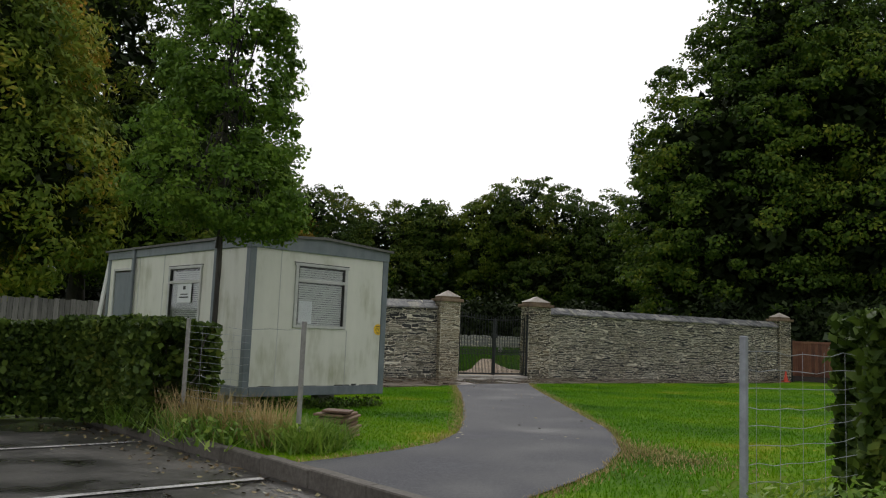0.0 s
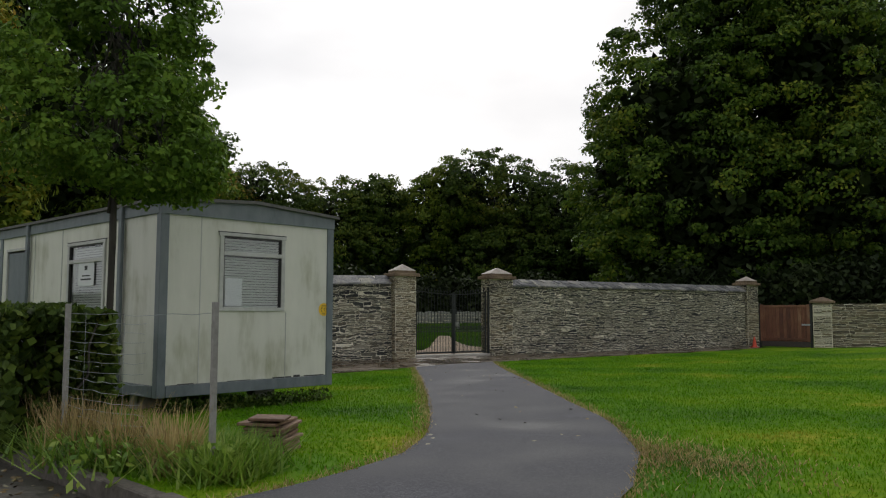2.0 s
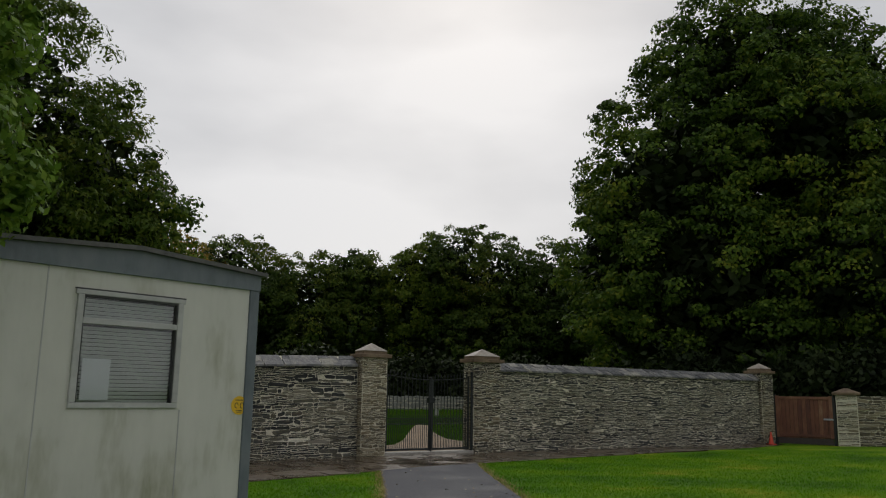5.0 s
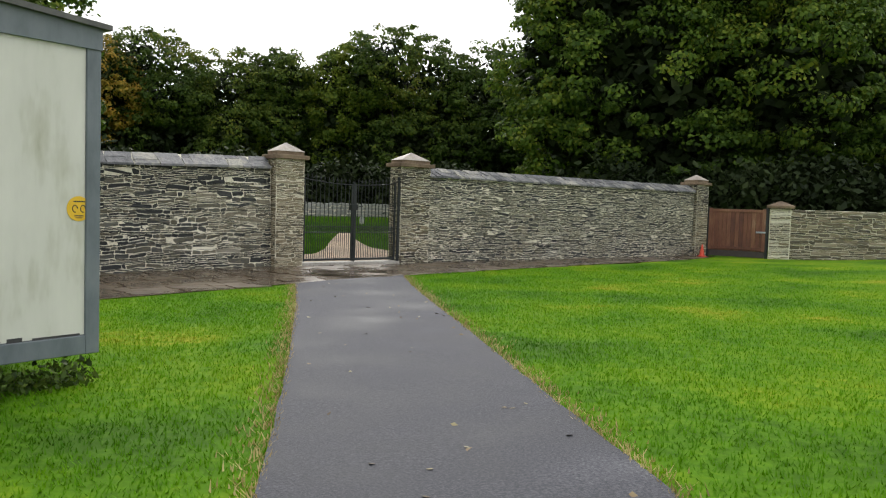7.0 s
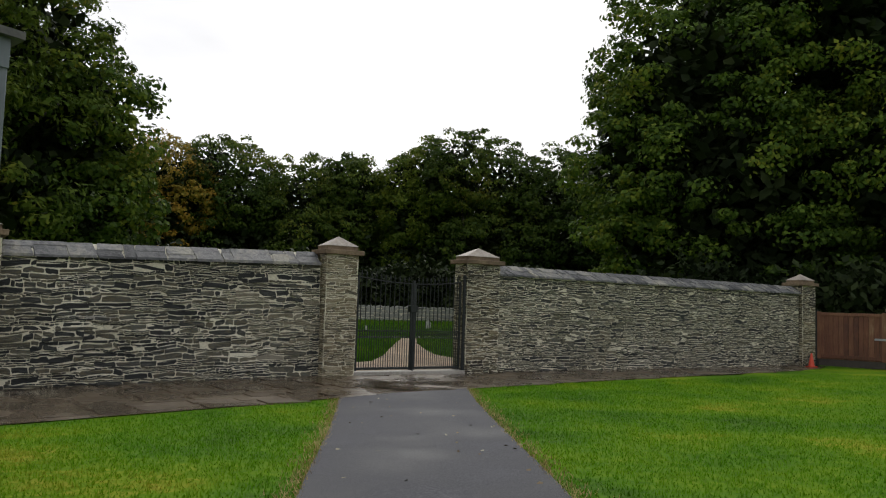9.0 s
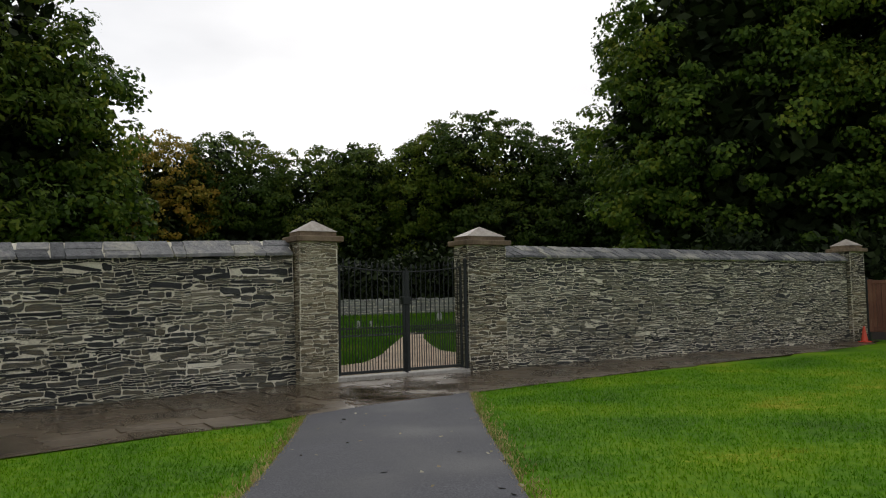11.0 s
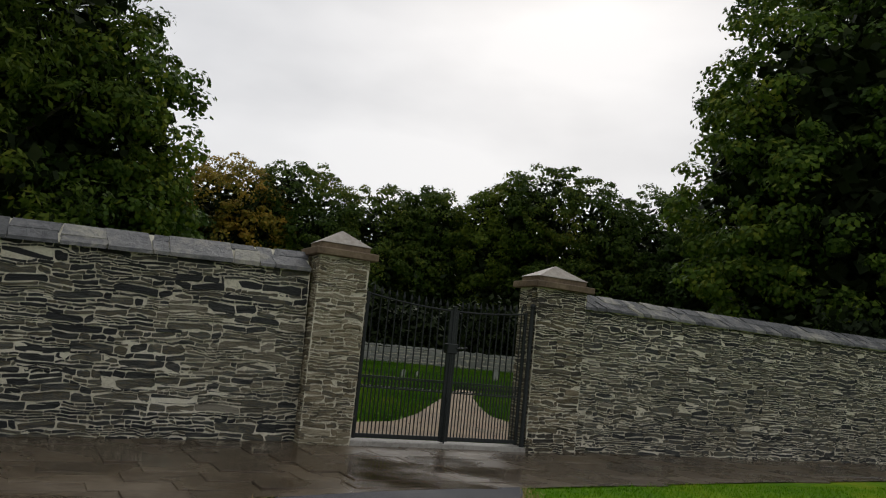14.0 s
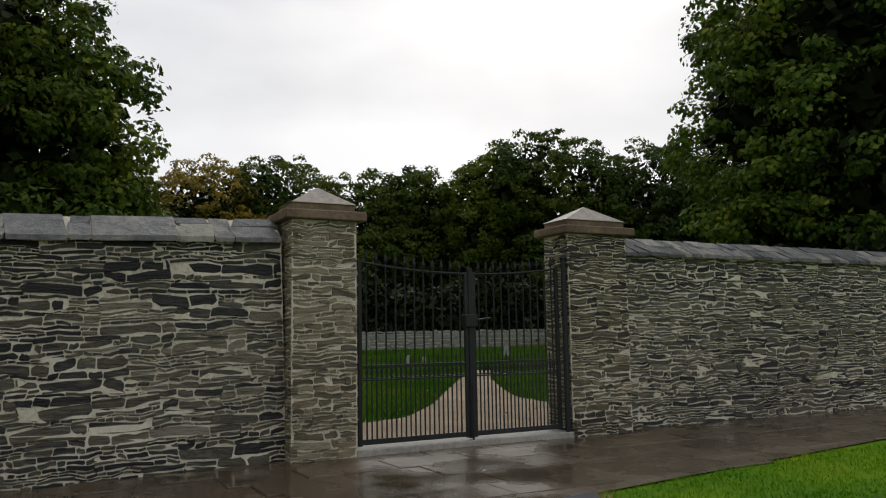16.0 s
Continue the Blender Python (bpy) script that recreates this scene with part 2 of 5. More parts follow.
BLIND = mat("blind_slat", [(0.2, (0.60, 0.61, 0.57)), (0.8, (0.72, 0.73, 0.69))], scale=5, rough=0.5, bump=0)
INSIDE = mat("cabin_inside", [(0.2, (0.03, 0.03, 0.03)), (0.8, (0.05, 0.05, 0.05))], scale=3, rough=0.9, bump=0)
PAPER = mat("white_paper", [(0.2, (0.62, 0.64, 0.64)), (0.8, (0.74, 0.75, 0.74))], scale=4, rough=0.7, bump=0)
INK = mat("black_ink", [(0.2, (0.03, 0.03, 0.03)), (0.8, (0.05, 0.05, 0.05))], scale=4, rough=0.7, bump=0)
YELLOW = mat("yellow_vinyl", [(0.2, (0.72, 0.42, 0.01)), (0.8, (0.82, 0.52, 0.02))], scale=6, rough=0.45, bump=0)
IRON = mat("black_iron", [(0.2, (0.008, 0.010, 0.010)), (0.6, (0.020, 0.024, 0.024)), (0.9, (0.05, 0.052, 0.05))], scale=30, rough=0.5, bump=0.1, spec=0.35)
GALV = mat("galvanised_steel", [(0.2, (0.24, 0.25, 0.26)), (0.6, (0.38, 0.40, 0.42)), (0.9, (0.48, 0.50, 0.51))], scale=14, rough=0.5, bump=0.1, metal=0.35)
CONCRETE = mat("concrete_post", [(0.2, (0.19, 0.185, 0.165)), (0.6, (0.30, 0.29, 0.265)), (0.9, (0.40, 0.39, 0.36))], scale=18, rough=0.85, bump=0.4)
RED_WOOD = mat("red_brown_stained_wood", [(0.15, (0.072, 0.025, 0.015)), (0.5, (0.145, 0.053, 0.029)), (0.8, (0.221, 0.102, 0.055)), (0.97, (0.289, 0.187, 0.111))], scale=9, big=1.3, rough=0.6, bump=0.3, stretch=(4, 4, 0.35), rnd=0.4, mix_big=0.4)
GREY_WOOD = mat("weathered_grey_wood", [(0.2, (0.08, 0.078, 0.070)), (0.5, (0.145, 0.14, 0.128)), (0.8, (0.22, 0.21, 0.19))], scale=8, rough=0.85, bump=0.3, stretch=(4, 4, 0.3), rnd=0.4)
DARK_METAL = mat("dark_plate", [(0.2, (0.035, 0.028, 0.025)), (0.8, (0.07, 0.055, 0.05))], scale=8, rough=0.7)
TILE = mat("stacked_tile", [(0.2, (0.085, 0.045, 0.028)), (0.5, (0.175, 0.100, 0.062)), (0.8, (0.27, 0.18, 0.12))], scale=16, rough=0.75, bump=0.4, rnd=0.4)
ORANGE = mat("orange_plastic", [(0.2, (0.60, 0.06, 0.03)), (0.8, (0.75, 0.10, 0.05))], scale=5, rough=0.5, bump=0)
WHITE_PL = mat("white_board", [(0.2, (0.50, 0.50, 0.47)), (0.8, (0.66, 0.66, 0.62))], scale=6, rough=0.6, bump=0.05)
FALLEN = mat("fallen_leaf", [(0.1, (0.09, 0.055, 0.02)), (0.4, (0.18, 0.12, 0.045)), (0.7, (0.22, 0.19, 0.08)), (0.95, (0.32, 0.30, 0.22))], scale=6, rough=0.6, bump=0, island=0.9)
GRAVE = mat("pale_gravestone", [(0.2, (0.22, 0.22, 0.20)), (0.6, (0.36, 0.36, 0.33)), (0.9, (0.46, 0.45, 0.42))], scale=9, rough=0.85, bump=0.3)

glass = bpy.data.materials.new("window_glass")
glass.use_nodes = True
gn = glass.node_tree.nodes
gb = gn["Principled BSDF"]
gb.inputs["Roughness"].default_value = 0.04
gb.inputs["IOR"].default_value = 1.45
gb.inputs["Transmission Weight"].default_value = 1.0
gb.inputs["Base Color"].default_value = (0.92, 0.95, 0.94, 1)


# ---- builders ----
def raw(name, verts, faces, material, parent=None, smooth=False):
    me = bpy.data.meshes.new(name)
    me.from_pydata([tuple(v) for v in verts], [], faces)
    me.materials.append(material)
    if smooth:
        me.shade_smooth()
    ob = new(name, me)
    if parent:
        ob.parent = parent
    return ob


def part(name, bm, material, parent=None, label="", smooth=False):
    me = bpy.data.meshes.new(name)
    bm.normal_update()
    bm.to_mesh(me)
    bm.free()
    me.materials.append(material)
    if smooth:
        me.shade_smooth()
    ob = new(name, me)
    if parent:
        ob.parent = parent
    return tagged(ob, label)


def thing(name, m, label, category, group="", kind=""):
    ob = new(name)
    ob.matrix_basis = m
    ob.empty_display_size = 0.2
    return tagged(ob, label, category, group, kind)


def box(x0, y0, z0, x1, y1, z1, bevel=0.0, bm=None):
    own = bm is None
    bm = bm or bmesh.new()
    made = bmesh.ops.create_cube(bm, size=1.0, matrix=Matrix.Translation(((x0 + x1) / 2, (y0 + y1) / 2, (z0 + z1) / 2)) @ Matrix.Diagonal((x1 - x0, y1 - y0, z1 - z0, 1)))
    if bevel and own:
        bmesh.ops.bevel(bm, geom=bm.edges[:], offset=bevel, segments=1, affect="EDGES")
    return bm


def rod(a, b, r0, r1=None, sides=8, bm=None):
    bm = bm or bmesh.new()
    a, b = Vector(a), Vector(b)
    d = b - a
    turn = d.to_track_quat("Z", "Y").to_matrix().to_4x4()
    bmesh.ops.create_cone(bm, cap_ends=True, segments=sides, radius1=r0, radius2=r0 if r1 is None else r1, depth=d.length, matrix=Matrix.Translation((a + b) / 2) @ turn)
    return bm


def tube_data(points, radii, sides=7):
    """Vertices and faces of a tapered tube through the points."""
    verts, faces = [], []
    for i, p in enumerate(points):
        a = Vector(points[max(0, i - 1)])
        b = Vector(points[min(len(points) - 1, i + 1)])
        q = (b - a).to_track_quat("Z", "Y")
        for k in range(sides):
            t = 2 * math.pi * k / sides
            verts.append(Vector(p) + q @ Vector((math.cos(t) * radii[i], math.sin(t) * radii[i], 0)))
    for i in range(len(points) - 1):
        for k in range(sides):
            j = (k + 1) % sides
            faces.append((i * sides + k, i * sides + j, (i + 1) * sides + j, (i + 1) * sides + k))
    faces.append(tuple(range(sides))[::-1])
    faces.append(tuple((len(points) - 1) * sides + k for k in range(sides)))
    return verts, faces


def np_mesh(name, verts, faces, material, parent=None):
    """A mesh from arrays; faces all of one size."""
    me = bpy.data.meshes.new(name)
    nv, nf, k = len(verts), len(faces), faces.shape[1]
    me.vertices.add(nv)
    me.vertices.foreach_set("co", np.ascontiguousarray(verts, dtype=np.float32).ravel())
    me.loops.add(nf * k)
    me.loops.foreach_set("vertex_index", np.ascontiguousarray(faces, dtype=np.int32).ravel())
    me.polygons.add(nf)
    me.polygons.foreach_set("loop_start", np.arange(0, nf * k, k, dtype=np.int32))
    me.update(calc_edges=True)
    me.materials.append(material)
    ob = new(name, me)
    if parent:
        ob.parent = parent
    return ob


def leaves(name, rng, centres, length, width, material, parent=None, droop=0.35, up=0.6, facing=None):
    """One small folded leaf at each centre, facing roughly up and out."""
    n = len(centres)
    nrm = rng.normal(size=(n, 3))
    nrm[:, 2] = np.abs(nrm[:, 2]) * 0.6 + up
    if facing is not None:
        nrm = facing + rng.normal(size=(n, 3)) * 0.38 + np.array([0, 0, 0.25])
    nrm /= np.linalg.norm(nrm, axis=1)[:, None]
    d = rng.normal(size=(n, 3))
    d[:, 2] -= droop
    d -= nrm * np.sum(d * nrm, axis=1)[:, None]
    d /= np.linalg.norm(d, axis=1)[:, None]
    s = np.cross(nrm, d)
    size = rng.uniform(0.65, 1.3, size=(n, 1))
    L, W = length * size, width * size
    v = np.empty((n, 4, 3))
    v[:, 0] = centres - d * L * 0.5
    v[:, 1] = centres + s * W * 0.5 + d * L * 0.08 - nrm * W * 0.12
    v[:, 2] = centres + d * L * 0.5 - nrm * L * 0.12
    v[:, 3] = centres - s * W * 0.5 + d * L * 0.08 - nrm * W * 0.12
    f = np.arange(n * 4).reshape(n, 4)
    return np_mesh(name, v.reshape(-1, 3), f, material, parent)


def puffs(rng, lobes, count, radius, per, zmin=None, flat=0.62, shell=(0.80, 1.04)):
    """Leaf points and facings over many small domed sprays that make up the outside of ellipsoid lobes."""
    lo = np.array(lobes, dtype=float)
    area = (lo[:, 3] * lo[:, 4] * lo[:, 5]) ** (2 / 3)
    pick = rng.choice(len(lo), size=count, p=area / area.sum())
    d = rng.normal(size=(count, 3))
    d /= np.linalg.norm(d, axis=1)[:, None]
    c = lo[pick, :3] + d * rng.uniform(shell[0], shell[1], size=(count, 1)) * lo[pick, 3:6]
    # sprays deep inside another lobe are not needed
    deep = np.zeros(count, dtype=bool)
    for q in lo:
        deep |= np.sum(((c - q[:3]) / q[3:6]) ** 2, axis=1) < 0.5
    c, d = c[~deep], d[~deep]
    n = len(c)
    r = radius * rng.uniform(0.55, 1.5, size=n)
    p = np.repeat(c, per, axis=0)
    rr = np.repeat(r, per)[:, None]
    o = np.repeat(d, per, axis=0)
    g = rng.normal(size=(n * per, 3)) + o * 0.7 + np.array([0, 0, 0.35])
    g /= np.linalg.norm(g, axis=1)[:, None]
    p = p + g * rr * rng.uniform(0.55, 1.06, size=(n * per, 1)) * np.array([1, 1, flat])
    if zmin is not None:
        ok = p[:, 2] > zmin
        p, g = p[ok], g[ok]
    return p, g


def limb(rng, start, end, r0, r1, wobble, steps=6):
    a, b = Vector(start), Vector(end)
    pts, rad = [], []
    for i in range(steps + 1):
        t = i / steps
        off = Vector(rng.normal(size=3)) * wobble * math.sin(math.pi * t)
        pts.append(a.lerp(b, t) + off + Vector((0, 0, -wobble * 1.2 * math.sin(math.pi * t))))
        rad.append(r0 + (r1 - r0) * t ** 0.8)
    return tube_data(pts, rad)


def tree(name, seed, base, trunk_h, trunk_r, lobes, count, radius, per, leaf, material, label, category="tree", group="",
         limbs=9, zmin=None, inner=400, core=0.6, flat=0.62, fork=0.3, limb_r=0.5, tip=0.75):
    """Trunk, limbs and a crown of leafy sprays; core is the size of the coarse leaves deep in the crown."""
    rng = np.random.default_rng(seed)
    top = thing(name, Matrix.Identity(4), label, category, group)
    b = Vector(base)
    mid = b + Vector((rng.normal() * 0.1, rng.normal() * 0.1, trunk_h))
    v, f = tube_data([b + Vector((0, 0, -0.3)), b + Vector((0, 0, 0.15)), b.lerp(mid, 0.35) + Vector((0.03, 0.02, 0)), mid],
                     [trunk_r * 1.6, trunk_r * 1.2, trunk_r * (0.55 + 0.6 * tip), trunk_r * tip], 10)
    raw("trunk", v, f, BARK, top, True)
    order = sorted(lobes, key=lambda q: -q[5])
    for i in range(limbs):
        q = order[i % len(order)]
        e = Vector(q[:3]) + Vector(rng.normal(size=3)) * 0.35 * min(q[3:6])
        v, f = limb(rng, mid - Vector((0, 0, rng.uniform(0, fork) * trunk_h)), e, trunk_r * limb_r, trunk_r * 0.09, (e - mid).length * 0.05)
        raw("limb", v, f, BARK, top, True)
    pts, face = puffs(rng, lobes, count, radius, per, zmin, flat)
    leaves("crown", rng, pts, leaf[0], leaf[1], material, top, facing=face)
    # dark inner leaves carry the crown's deep shade in their colour and close gaps
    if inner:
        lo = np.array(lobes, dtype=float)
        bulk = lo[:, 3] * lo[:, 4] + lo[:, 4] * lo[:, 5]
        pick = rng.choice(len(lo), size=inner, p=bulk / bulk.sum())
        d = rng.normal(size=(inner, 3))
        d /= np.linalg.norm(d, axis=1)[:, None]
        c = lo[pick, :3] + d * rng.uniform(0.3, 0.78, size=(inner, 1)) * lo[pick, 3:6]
        leaves("inner_foliage", rng, c, core, core * 0.7, LEAF_SHADED, top)
    return top


# ---- ground ----
KERB_A, KERB_B = Vector((-13.6, -12.2)), Vector((-11.45, -21.6))
KERB_D = (KERB_B - KERB_A).normalized()
KERB_N = Vector((-KERB_D.y, KERB_D.x))  # towards the lawn


def smooth(a, b, x):
    t = min(1.0, max(0.0, (x - a) / (b - a)))
    return t * t * (3 - 2 * t)


def fall(x):
    """The pavement and wall drop gently west of the gates."""
    return 0.022 * max(-9.0, min(0.0, x + 0.9))


def gz(x, y):
    """Height of the ground: a lawn that falls gently to the wall, a low swell, and the churchyard rising beyond."""
    z = -0.06 + 0.015 * min(14.0, max(0.0, -4.0 - y))
    z += fall(x) * smooth(-10, -4.5, y)
    z += 0.34 * math.exp(-((x - 21) / 8) ** 2 - ((y + 9) / 4.5) ** 2)
    if y > 0.6:
        z = -0.06 + 0.03 * smooth(0.6, 1.2, y) + 0.023 * (min(y, 46) - 0.6)
    return z


def car_side(x, y):
    """Metres onto the car park side of the kerb line."""
    return -(Vector((x, y)) - KERB_A).dot(KERB_N)


def tarmac(y):
    """Height of the car park below the kerb."""
    return gz(-13.0, y) - 0.135


def sheet(name, xs, ys, height, material):
    verts = [(x, y, height(x, y)) for y in ys for x in xs]
    w = len(xs)
    faces = [(j * w + i, j * w + i + 1, (j + 1) * w + i + 1, (j + 1) * w + i) for j in range(len(ys) - 1) for i in range(w - 1)]
    return raw(name, verts, faces, material, None, True)


def ground_height(x, y):
    z = gz(x, y)
    if car_side(x, y) > -0.2 and y < -10.9:
        z -= 0.32
    if -2.0 < y < 0.55 and -29 < x < 12:
        z = -0.20
    return z


gx = [-900, -400, -150, -80, -50, -36] + [-28 + 0.5 * i for i in range(117)] + [36, 44, 60, 90, 150, 400, 900]
gy = [-900, -400, -150, -80, -50] + [-34 + 0.5 * i for i in range(121)] + [30, 36, 46, 60, 100, 200, 500, 900]
ground = tagged(sheet("ground", gx, gy, ground_height, LAWN), "mown green lawn with yellowish patches", "lawn", kind="structure")


def ribbon(name, left, right, steps, lift, material, thick=0.0):
    """A surface between two edge lines, subdivided, following the ground."""
    def at(line, t):
        f = t * (len(line) - 1)
        i = min(int(f), len(line) - 2)
        a, b = Vector(line[i]), Vector(line[i + 1])
        return a.lerp(b, f - i)
    verts, faces, cols = [], [], 8
    for s in range(steps + 1):
        a, b = at(left, s / steps), at(right, s / steps)
        for c in range(cols + 1):
            p = a.lerp(b, c / cols)
            jx = 0.0
            if c in (0, cols):
                jx = noise.noise(Vector((p.x * 2.1, p.y * 2.1, 3.0))) * 0.05
            verts.append((p.x + jx, p.y + jx, gz(p.x, p.y) + lift))
    for s in range(steps):
        for c in range(cols):
            k = s * (cols + 1) + c
            faces.append((k, k + 1, k + cols + 2, k + cols + 1))
    return raw(name, verts, faces, material, None, True)


PATH_LEFT = [(-2.2, -3.62), (-2.9, -4.95), (-4.1, -7.2), (-6.4, -11.35), (-7.9, -13.95), (-8.72, -15.3), (-9.2, -16.0), (-9.95, -16.85), (-10.7, -17.35), (-11.4, -17.7), (-12.12, -17.98)]
PATH_RIGHT = [(0.95, -3.08), (-0.5, -5.45), (-1.95, -8.0), (-3.95, -11.5), (-5.6, -14.35), (-6.45, -15.9), (-7.2, -16.95), (-8.1, -18.1), (-9.2, -19.1), (-10.1, -19.7), (-11.55, -20.55)]
path = tagged(ribbon("footpath", PATH_LEFT, PATH_RIGHT, 120, 0.022, ASPHALT), "grey asphalt footpath with fine loose chippings", "footpath", kind="structure")
cpk = [KERB_B.lerp(KERB_A, i / 40) for i in range(41)]
rows_cp = [(-70, -0.4), (-45, -6.1), (-30, -9.53)] + [(q.y, q.x) for q in cpk] + [(-10.8, -13.92)]
verts, faces = [], []
for y, xr in rows_cp:
    for k in range(13):
        verts.append((xr - 0.01 - (k / 12) ** 2 * 46, y, tarmac(y) + 0.012 * noise.noise(Vector((k * 0.8, y * 0.3, 0)))))
for j in range(len(rows_cp) - 1):
    for k in range(12):
        a = j * 13 + k
        faces.append((a + 1, a, a + 13, a + 14))
tagged(raw("car_park", verts, faces, CARPARK, None, True), "wet dark tarmac car park with patches and debris", "car park", kind="structure")

# the verge behind the kerb
verge_v, verge_f = [], []
for i in range(61):
    p = KERB_A.lerp(KERB_B, i / 60)
    for k in range(7):
        q = p + KERB_N * (0.14 + 0.2 * k)
        verge_v.append((q.x, q.y, gz(q.x, q.y) + (0.006 if k else -0.004)))
for i in range(60):
    for k in range(6):
        a = i * 7 + k
        verge_f.append((a, a + 1, a + 8, a + 7))
tagged(raw("verge", verge_v, verge_f, LAWN, None, True), "grass verge behind the kerb", "verge", kind="structure")


# ---- pavement along the wall ----
pavement = tagged(thing("pavement", Matrix.Identity(4), "wet brown stone paving along the wall", "pavement", kind="structure"))
bed_v = []
for x in (-30, -9.9, -0.9, 0.95, 6.0, 15.2, 18.3):
    z = -0.042 + fall(x)
    bed_v += [(x, 0.5, z), (x, {-30: -4.6, -9.9: -4.42, -0.9: -3.44, 0.95: -3.12, 6.0: -2.35, 15.2: -1.35, 18.3: -0.35}[x], z)]
raw("paving_bed", bed_v, [(2 * i, 2 * i + 1, 2 * i + 3, 2 * i + 2) for i in range(6)], SLAB, pavement)


def front(x):
    """The lawn's edge of the pavement."""
    pts = [(-30, -4.6), (-8, -4.33), (-2.2, -3.66), (0.95, -3.12), (6, -2.35), (15.2, -1.35), (18.3, -0.35)]
    for (a, b), (c, d) in zip(pts, pts[1:]):
        if a <= x <= c:
            return b + (d - b) * (x - a) / (c - a)
    return -0.4


# ---- stone walls ----
def stone_mesh(rng, w, h, d, at=(0.0, 0.0)):
    """A rough-faced flat stone, front towards -y, centred on its base point; the courses run unevenly."""
    cut = min(w, h) * 0.34
    skew = rng.uniform(-0.2, 0.2) * h

    def corner():
        return cut * rng.uniform(0.1, 1.0) * rng.choice([0.4, 1.0, 2.2])

    def bow():
        return rng.uniform(-0.10, 0.07) * h

    x1, x2, x3, x4 = -w / 2 + corner(), w / 2 - corner(), w / 2 - corner(), -w / 2 + corner()
    base = [(-w / 2, -h / 2 + cut * rng.uniform(0.2, 1)), (x1, -h / 2), (x1 + (x2 - x1) * rng.uniform(0.25, 0.45), -h / 2 - bow()), (x1 + (x2 - x1) * rng.uniform(0.55, 0.75), -h / 2 - bow()), (x2, -h / 2),
            (w / 2, -h / 2 + cut * rng.uniform(0.2, 1)), (w / 2, h / 2 - cut * rng.uniform(0.2, 1)), (x3, h / 2), (x3 + (x4 - x3) * rng.uniform(0.25, 0.45), h / 2 + bow()), (x3 + (x4 - x3) * rng.uniform(0.55, 0.75), h / 2 + bow()), (x4, h / 2),
            (-w / 2, h / 2 - cut * rng.uniform(0.2, 1))]
    k = len(base)
    inset = min(w, h) * 0.07
    bent = []
    for x, z in base:
        u, v = x + at[0], z + at[1]
        dz = 0.036 * noise.noise(Vector((u * 2.6, v * 3.4, 1.0))) + 0.022 * noise.noise(Vector((u * 8.0, v * 9.0, 4.0)))
        dx = 0.040 * noise.noise(Vector((u * 3.0, v * 6.0, 9.0)))
        bent.append((x + dx, z + dz + skew * x / w * 2))
    cx, cz = sum(b[0] for b in bent) / k, sum(b[1] for b in bent) / k
    pts = [(x, d, z) for x, z in bent] + [(x, 0.006, z) for x, z in bent]
    tilt = rng.uniform(-0.006, 0.004)
    for x, z in bent:
        sx = x - inset if x > cx else x + inset
        sz = z - inset if z > cz else z + inset
        pts.append((sx, rng.uniform(-0.024, -0.010) + tilt, sz))
    faces = []
    for r in (0, 1):
        for i in range(k):
            j = (i + 1) % k
            faces.append((r * k + i, r * k + j, (r + 1) * k + j, (r + 1) * k + i))
    faces.append(tuple(2 * k + i for i in range(k)))
    return pts, faces


def courses(rng, x0, x1, z0, z1, hmin=0.026, hmax=0.12, wmul=3.4):
    """Random rubble brought roughly to level in lifts: boxes of stone over a rectangle."""
    out = []
    z = z0
    while z < z1 - 0.02:
        lift = min(rng.uniform(1.1, 1.9) * hmax, z1 - z)
        if z1 - z - lift < 0.5 * hmax:
            lift = z1 - z
        x = x0
        while x < x1 - 0.01:
            run = rng.uniform(2.2, 6.5) * hmax
            if x1 - x - run < 1.2 * hmax:
                run = x1 - x
            hs = []
            while sum(hs) < lift - 1e-6:
                h = hmin + (hmax - hmin) * rng.choice([rng.uniform(0, 0.25), rng.uniform(0.2, 0.6), rng.uniform(0.55, 1)], p=[0.38, 0.34, 0.28])
                if lift - sum(hs) - h < hmin:
                    h = lift - sum(hs)
                hs.append(h)
            zz = z
            for h in hs:
                a = x
                while a < x + run - 0.005:
                    w = float(np.clip(h * wmul * rng.lognormal(0, 0.6), 0.6 * hmax, 4.4 * hmax))
                    if x + run - a - w < 0.5 * hmax:
                        w = x + run - a
                    wob = 0.022 * noise.noise(Vector((a * 1.3, zz * 1.8, 5)))
                    jl = rng.uniform(-0.035, 0.02) if a == x and x > x0 else 0.0
                    out.append((a + jl, a + w, zz + wob, zz + h + wob))
                    a += w
                zz += h
            x += run
        z += lift
    return out


